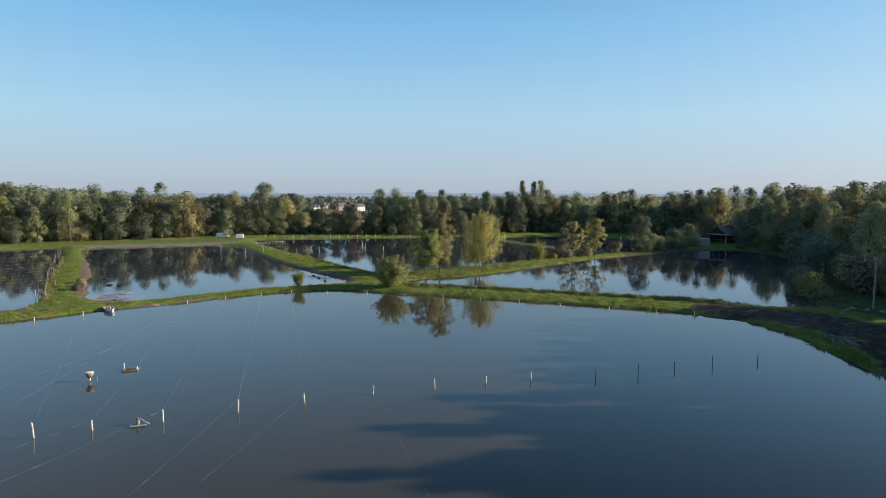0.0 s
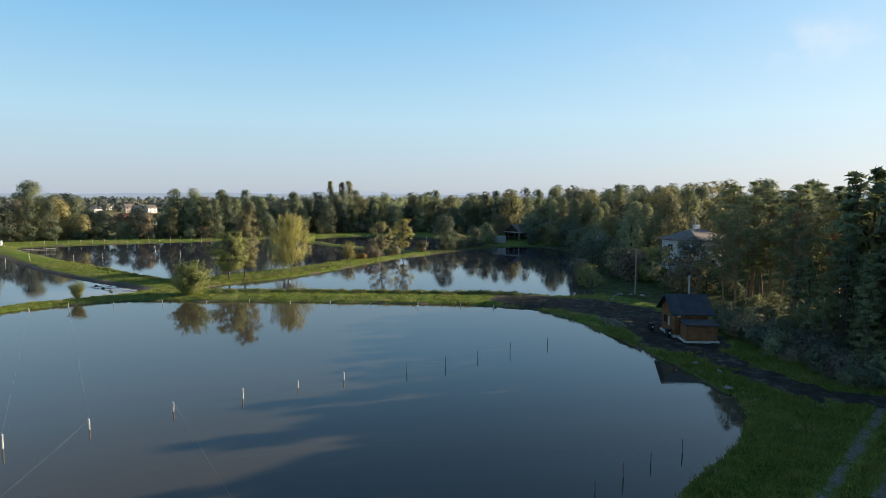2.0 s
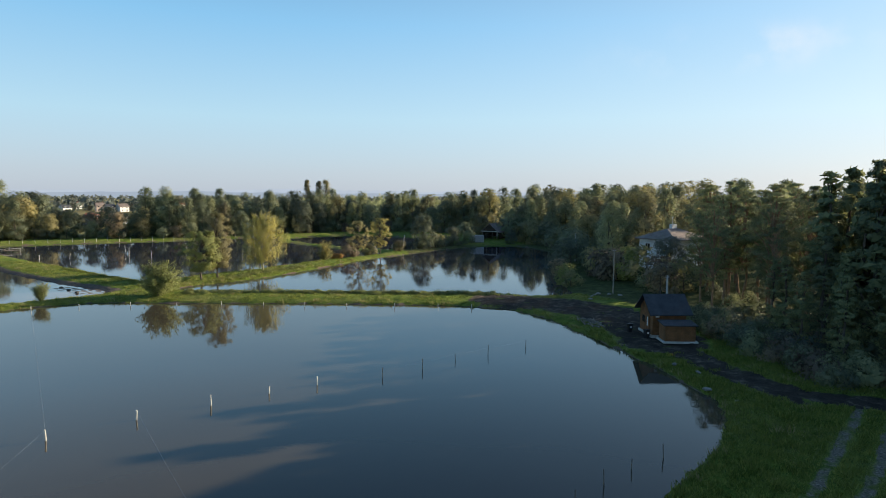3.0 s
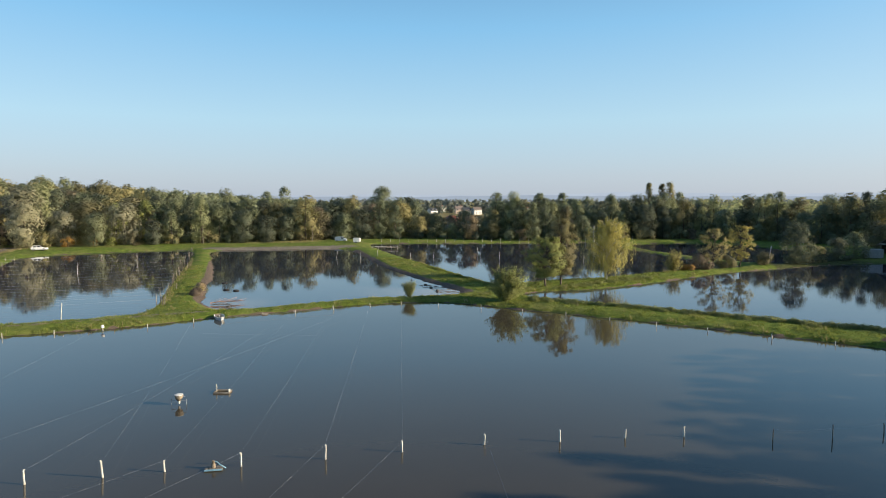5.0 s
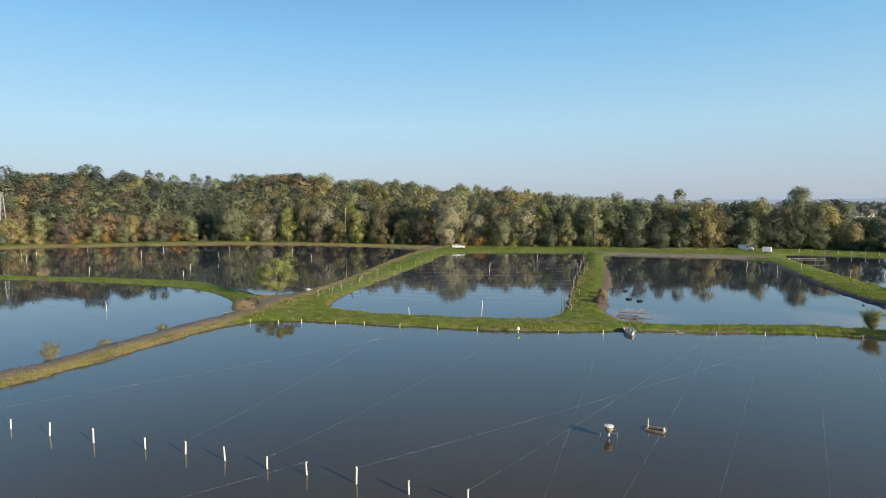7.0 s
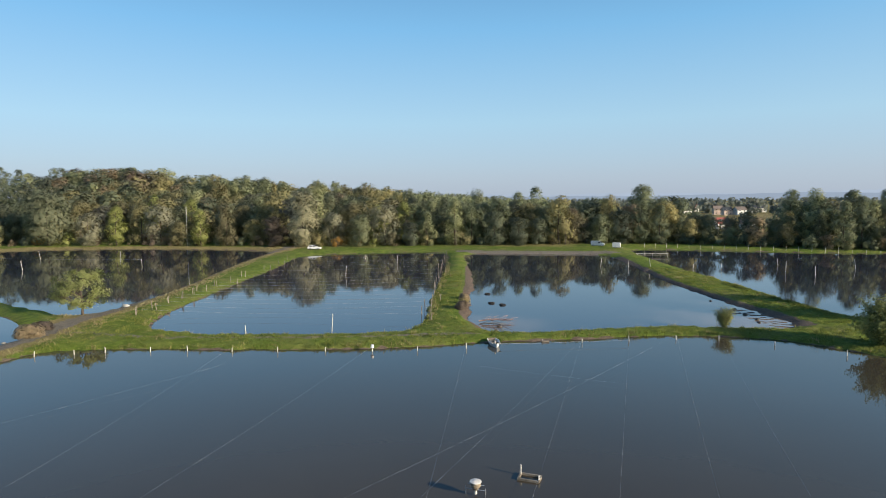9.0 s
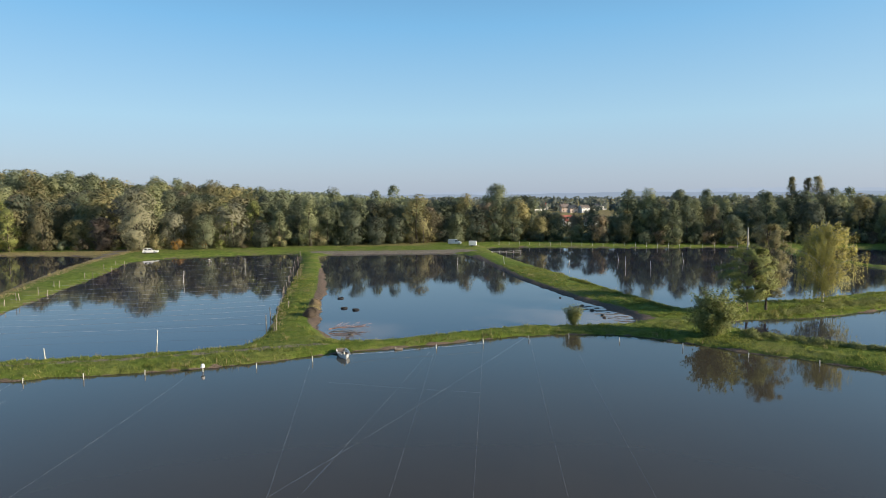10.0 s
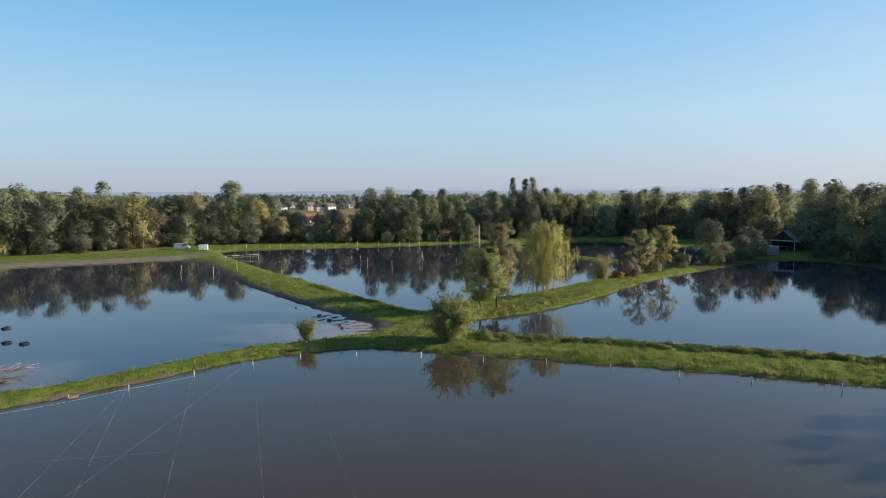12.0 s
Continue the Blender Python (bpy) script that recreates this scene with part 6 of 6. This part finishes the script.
def dwelling(name, label, x, y, turn, w, d, h, rise, wallmat, roofmat, chimney=True, storeys=2, group="", base=None, hipped=False):
    ob = thing(name, label, "house", group)
    bm = bmesh.new()
    box(bm, (0, 0, h / 2), (w, d, h))
    bpart("wall", bm, wallmat, ob)
    if hipped:
        bm = bmesh.new()
        ex, ey, rx = w / 2 + 0.7, d / 2 + 0.7, (w - d) / 2 + 0.9
        low = [bm.verts.new((x2, y2, h - 0.1)) for x2, y2 in ((-ex, -ey), (ex, -ey), (ex, ey), (-ex, ey))]
        eave = [bm.verts.new((x2, y2, h + 0.1)) for x2, y2 in ((-ex, -ey), (ex, -ey), (ex, ey), (-ex, ey))]
        top = [bm.verts.new((-rx, 0, h + rise)), bm.verts.new((rx, 0, h + rise))]
        bm.faces.new(low[::-1])
        for i in range(4):
            bm.faces.new((low[i], low[(i + 1) % 4], eave[(i + 1) % 4], eave[i]))
        for f in ((eave[0], eave[1], top[1], top[0]), (eave[1], eave[2], top[1]), (eave[2], eave[3], top[0], top[1]), (eave[3], eave[0], top[0])):
            bm.faces.new(f)
        bpart("roof", bm, roofmat, ob)
    else:
        for s in (-1, 1):
            bm = bmesh.new()
            prism(bm, [(-d / 2, h), (d / 2, h), (0, h + rise)], s * (w / 2 - 0.2), s * (w / 2 - 0.003))
            bmesh.ops.rotate(bm, verts=bm.verts, cent=(0, 0, 0), matrix=Matrix.Rotation(radians(90), 3, "Z"))
            bpart("gable", bm, wallmat, ob)
        gable_roof(ob, w, d, h, rise, 0.5, roofmat, 0.15)
    for st in range(storeys):
        z = 1.6 + st * 2.8
        n = max(2, int(w / 3))
        for k in range(n):
            wx = -w / 2 + (k + 0.5) * w / n
            window_part(ob, (wx, -d / 2 - 0.02, z), 1.1, 1.2, 0)
        for k in range(max(1, int(d / 4))):
            wy = -d / 2 + (k + 0.5) * d / max(1, int(d / 4))
            for s in (-1, 1):
                window_part(ob, (s * (w / 2 + 0.02), wy, z), 1.1, 1.2, 90)
    if chimney:
        bm = bmesh.new()
        box(bm, (0.5, 0.2, h + rise + 0.2), (1.6, 0.6, 1.2), bevel=0.03)
        ch = bpart("chimney", bm, M_WHITEWALL, ob)
        bm = bmesh.new()
        rod(bm, (0.2, 0.2, h + rise + 0.8), (0.2, 0.2, h + rise + 2.0), 0.05)
        cone(bm, (0.2, 0.2, h + rise + 2.1), 0.15, 0.1, 0.3, 10)
        bpart("flue", bm, M_METAL, ch)
    ob.matrix_world = pose(x, y, ground_z(x, y) - 0.1 if base is None else base, 0, 0, turn)
    return ob


dwelling("house", "white two-storey house with brown roof behind pines", 62.4, 111.6, 26, 9.6, 8.0, 5.9, 2.0, M_WHITEWALL, M_ROOFBROWN, hipped=True)


def boathouse(x, y, turn):
    ob = thing("boathouse", "dark timber boathouse with brown roof at the pond", "boathouse")
    w, d, h, rise = 6.0, 7.5, 2.6, 2.5
    for cx, cy, sx, sy in ((0, d / 2, w, 0.15), (-w / 2, 0.5, 0.15, d - 1.2), (w / 2, 0.5, 0.15, d - 1.2)):
        bm = bmesh.new()
        box(bm, (cx, cy, h / 2), (sx, sy, h))
        bpart("wall", bm, M_DARKWOOD, ob)
    for s in (-1, 1):
        bm = bmesh.new()
        prism(bm, [(-w / 2, h), (w / 2, h), (0, h + rise)], s * d / 2 - 0.1, s * d / 2 + 0.05)
        bpart("gable", bm, M_DARKWOOD, ob)
    gable_roof(ob, w, d, h, rise, 0.6, M_ROOFDARKBROWN, 0.15, "y")
    bm = bmesh.new()
    box(bm, (0, -d / 2 - 0.15, h - 0.05), (w + 0.6, 0.12, 0.28), bevel=0.02)
    bpart("beam", bm, M_CONCRETE, ob, "pale front beam")
    for sx in (-2.8, -1.0, 1.0, 2.8):
        bm = bmesh.new()
        box(bm, (sx, -d / 2 - 0.1, h / 2 - 0.1), (0.16, 0.16, h - 0.2))
        bpart("pillar", bm, M_POST if sx > 2 else M_OLDWOOD, ob)
    bm = bmesh.new()
    box(bm, (0, -d / 2 - 0.1, 0.95), (w - 1.2, 0.06, 0.1))
    bpart("rail", bm, M_OLDWOOD, ob)
    ob.matrix_world = pose(x, y, ground_z(x, y) - 0.05, 0, 0, turn)


boathouse(47.6, 206.5, -38)
hutch = thing("storage_container", "pale grey storage container beside the boathouse", "container")
bm = bmesh.new()
box(bm, (0, 0, 1.2), (4.2, 2.2, 2.3), bevel=0.04)
bpart("body", bm, M_METAL, hutch)
for k in range(9):
    bm = bmesh.new()
    box(bm, (-1.85 + k * 0.46, -1.12, 1.2), (0.14, 0.06, 2.1))
    bpart("rib", bm, M_METAL, hutch)
hutch.matrix_world = pose(39.6, 197.4, ground_z(39.6, 197.4), 0, 0, 16)

# village behind the gap in the trees
random.seed(31)
for k, (x, y, w, d, h, turn, wm, rm) in enumerate((
        (-211, 552, 7, 7, 4.6, 42, M_PINKWALL, M_ROOFDARK), (-202, 556, 8, 7, 4.8, 50, M_WHITEWALL, M_ROOFDARKBROWN), (-224, 566, 7, 6, 5.4, 35, M_PINKWALL, M_ROOFBROWN),
        (-250, 560, 8, 7, 3.6, 62, M_WHITEWALL, M_ROOFDARK), (-285, 662, 9, 8, 5.0, 40, M_WHITEWALL, M_ROOFRED), (-221, 660, 14, 8, 4.6, 38, M_WHITEWALL, M_ROOFDARK),
        (-196, 700, 9, 8, 4.6, 47, M_WHITEWALL, M_ROOFRED), (-262, 660, 9, 8, 4.8, 44, M_WHITEWALL, M_ROOFRED), (-176, 720, 12, 8, 4.6, 36, M_WHITEWALL, M_ROOFDARK),
        (-133, 326, 6, 6, 3.2, 60, M_WHITEWALL, M_ROOFRED), (-121, 330, 6, 6, 3.0, 5, M_WHITEWALL, M_ROOFBROWN))):
    dwelling("house", "pale village house with pitched roof beyond the trees" if rm is not M_ROOFRED else "pale village house with red roof beyond the trees", x, y, turn, w, d, h, 2.4, wm, rm, chimney=False, group="village houses")


# poles of the overhead line and others
def pole_thing(x, y, h, r, label, lean=0.0, mat=M_CONCRETE, arm=True):
    ob = thing("utility_pole", label, "pole", "utility poles")
    bm = bmesh.new()
    rod(bm, (0, 0, -0.4), (lean * h, 0, h), r, r * 0.75, 10)
    bpart("shaft", bm, mat, ob)
    if arm:
        bm = bmesh.new()
        box(bm, (lean * h, 0, h - 0.25), (0.5, 0.1, 0.1), bevel=0.01)
        bpart("arm", bm, M_METAL, ob)
    ob.matrix_world = pose(x, y, ground_z(x, y), 0, 0, 0)


pole_thing(51.8, 137, 7.0, 0.15, "pale concrete pole rising from shrubs")
pole_thing(41.3, 90.5, 7.2, 0.13, "weathered grey wooden pole beside the yard", 0.0, M_FENCEWOOD)
pole_thing(39.5, 70, 5.6, 0.14, "pale concrete pole behind the cabin")
pole_thing(-39, 236, 5.8, 0.22, "pale pole on the far bank")
pole_thing(13.4, 175.6, 4.4, 0.12, "leaning pale pole on the far dike", 0.12, M_POST, False)
pole_thing(-238, 107, 14.0, 0.14, "slender bare pale trunk at the wood edge", 0.02, M_POST, False)
pole_thing(-134, 193, 8.0, 0.12, "thin dark pole before the wood", 0, M_OLDWOOD)
pole_thing(-160, 166, 8.5, 0.12, "thin dark pole before the wood", 0, M_OLDWOOD)

mast = thing("lattice_mast", "pale blue-grey lattice mast among hill trees", "mast")
for sx, sy in ((-1, -1), (1, -1), (1, 1), (-1, 1)):
    bm = bmesh.new()
    rod(bm, (sx * 1.3, sy * 1.3, 0), (sx * 0.3, sy * 0.3, 21), 0.09)
    bpart("leg", bm, M_METAL, mast)
for k in range(8):
    z0, z1 = k * 2.6, k * 2.6 + 2.6
    w0, w1 = 1.3 - z0 / 21, 1.3 - z1 / 21
    bm = bmesh.new()
    for a, b in (((-1, -1), (1, -1)), ((1, -1), (1, 1)), ((1, 1), (-1, 1)), ((-1, 1), (-1, -1))):
        rod(bm, (a[0] * w0, a[1] * w0, z0), (b[0] * w1, b[1] * w1, z1), 0.05, seg=5)
    bpart("brace", bm, M_METAL, mast)
mast.matrix_world = pose(-316, -9, ground_z(-316, -9))

# footbridge rail in the far pond
rail = thing("footbridge", "low weathered footbridge with rail in far pond", "footbridge")
bm = bmesh.new()
box(bm, (0, 0, 0.35), (9, 0.8, 0.1), bevel=0.02)
bpart("deck", bm, M_OLDWOOD, rail)
for k in range(5):
    bm = bmesh.new()
    rod(bm, (-4.2 + 2.1 * k, 0.35, -0.8), (-4.2 + 2.1 * k, 0.35, 0.85), 0.05)
    bpart("post", bm, M_POST, rail)
bm = bmesh.new()
box(bm, (0, 0.35, 0.8), (9, 0.06, 0.07))
bpart("handrail", bm, M_POST, rail)
rail.matrix_world = pose(-96, 179, 0.1, 0, 0, 40)

# ---------------------------------------------------------------- grass and reeds
def blades(name, seed, x, y, z, height, width, per, mat, label):
    rng = np.random.RandomState(seed)
    n = len(x) * per
    own = np.repeat(np.arange(len(x)), per)
    a = rng.uniform(0, 6.283, n)
    h = height[own] * rng.uniform(0.5, 1.2, n)
    w = width * rng.uniform(0.6, 1.4, n)
    bx, by = x[own] + rng.normal(0, 0.12, n), y[own] + rng.normal(0, 0.12, n)
    tx, ty = bx + h * rng.normal(0, 0.4, n), by + h * rng.normal(0, 0.4, n)
    z0 = z[own] - 0.06
    v = np.stack((np.stack((bx - w * np.cos(a), by - w * np.sin(a), z0), 1), np.stack((bx + w * np.cos(a), by + w * np.sin(a), z0), 1), np.stack((tx, ty, z0 + h), 1)), axis=1).reshape(-1, 3)
    return tagged(new(name, mesh_of(name, v, np.arange(3 * n).reshape(-1, 3), M_LEAF[mat])), label, "grass", kind="stuff")


def grow(seed, count, x0, x1, y0, y1):
    rng = np.random.RandomState(seed)
    x, y = rng.uniform(x0, x1, count), rng.uniform(y0, y1, count)
    return x, y, shore(x, y), rng


x, y, d, rng = grow(1, 260000, -112, 44, 2, 150)
bare = np.minimum(seg_distance(x, y, CART_TRACK) - 2.3, np.minimum(seg_distance(x, y, YARD) - 5.0, seg_distance(x, y, YARD_WAY) - 1.7) + 1.2 * np.maximum(wobble(x, y, 3, 15), 0))
bare = np.minimum(bare, np.minimum(seg_distance(x, y, LANES[0]), seg_distance(x, y, LANES[1])) - 0.5)
bare = np.minimum(bare, seg_distance(x, y, [(-38.8, 103.6), (-44, 108.4), (-53.5, 116), (-71.3, 133), (-101.3, 169)]) - 1.7)
bare = np.minimum(bare, seg_distance(x, y, [(-68, 75), (-76, 80), (-84, 89), (-96, 103), (-118, 127)]) - 1.9)
keep = (d > 0.15) & (d < 9) & ((seg_distance(x, y, CART_TRACK) > 4.6) | (rng.uniform(0, 1, len(x)) < 0.4)) & ((x < 39.5) | (y < 40) | (y > 68)) & (bare > 0) & (x + 0.3 * (y - 60) < 46)
x, y, d = x[keep], y[keep], d[keep]
z = land_height(x, y)
tall = 0.12 + 0.14 * np.clip(wobble(x, y, 6, 5) + 0.5, 0, 1.6) + 0.2 * np.clip(wobble(x, y, 1.7, 25) - 0.2, 0, 1) + 0.1 * step(1.2 - d, 0, 1)
blades("grass", 2, x, y, z, tall * 0.85, 0.045, 4, "grass", "uneven bright green grass on the dikes")
sel = wobble(x, y, 4, 8) + 0.8 * step(1.0 - d, 0, 0.8) > 0.95
blades("dry_grass", 3, x[sel], y[sel], z[sel], tall[sel] * 1.5, 0.035, 2, "straw", "tufts of dry straw-coloured grass along the banks")
x, y, d, rng = grow(7, 70000, 13, 46, 20, 66)
bare = np.minimum(np.minimum(seg_distance(x, y, LANES[0]), seg_distance(x, y, LANES[1])) - 0.45, np.minimum(seg_distance(x, y, YARD) - 5.0, seg_distance(x, y, YARD_WAY) - 1.7))
keep = (d > 0.1) & (bare > 0)
x, y = x[keep], y[keep]
blades("grass", 8, x, y, land_height(x, y), 0.22 + 0.2 * np.clip(wobble(x, y, 3, 12), 0, 1.5), 0.05, 3, "grass", "rank uneven green grass beside the lane")


def weeds(seed, count, x0, x1, y0, y1, along_line, reach, mat, label, size=0.45):
    """Low leafy weeds growing in clumps along a line."""
    x, y, d, rng = grow(seed, count, x0, x1, y0, y1)
    near = seg_distance(x, y, along_line)
    keep = (d > 0.3) & (near < reach * (0.6 + 0.6 * np.clip(wobble(x, y, 4, 31), -0.4, 1)))
    x, y = x[keep], y[keep]
    h = size * (0.5 + 0.8 * np.clip(wobble(x, y, 2.3, 33) + 0.4, 0, 1.2))
    per = 12
    own = np.repeat(np.arange(len(x)), per)
    e = rng.normal(0, 1, (len(own), 3))
    e /= np.linalg.norm(e, axis=1)[:, None]
    e[:, 2] = np.abs(e[:, 2])
    z = land_height(x, y)
    rad = rng.uniform(0.5, 1.1, len(own)) * h[own]
    pos = np.stack((x[own] + e[:, 0] * rad * 0.8, y[own] + e[:, 1] * rad * 0.8, z[own] + 0.04 + e[:, 2] * rad), axis=1)
    me = leaf_cloud(rng, pos, e + np.array((0, 0, 0.4)), np.full(len(pos), 0.2), 0.55, "weeds", M_LEAF[mat], False, 0.5)
    return tagged(new("weeds", me), label, "weeds", kind="stuff")


MAIN_DIKE = [(-25, 99.2), (-10, 98.2), (6, 95.4), (22, 93.2)]
weeds(21, 26000, -30, 26, 90, 104, MAIN_DIKE, 1.9, "bush", "rank dark green weeds on the dike")
weeds(22, 16000, -34, -4, 98, 140, [(-29.5, 104), (-21.5, 119), (-11.5, 134)], 1.5, "bush", "rank green weeds below the dike trees")
weeds(23, 16000, -75, -28, 92, 135, [(-36.5, 110), (-45.5, 119.5), (-60, 134)], 1.0, "grass", "low green weeds on the muddy dike", 0.3)
# straw and reeds along the cart track and the fences
x, y, d, rng = grow(4, 120000, -205, -72, 2, 130)
t = seg_distance(x, y, CART_TRACK)
keep = (d > 0.0) & (((t > 2.3) & (t < 5.5)) | ((d < 1.6) & (seg_distance(x, y, FENCE_EAST) < 2.0)))
x, y = x[keep], y[keep]
blades("reeds", 5, x, y, land_height(x, y), 0.2 + 0.3 * np.clip(wobble(x, y, 7, 9), 0, 1.5), 0.05, 2, "straw", "dry reeds and straw along track and fences")

# the patterns from which copies were made
for kind in (*PROTO.values(), row_protos, old_protos, shore_proto, fence_proto, thin_proto, line_posts):
    for proto in kind:
        discard(proto)
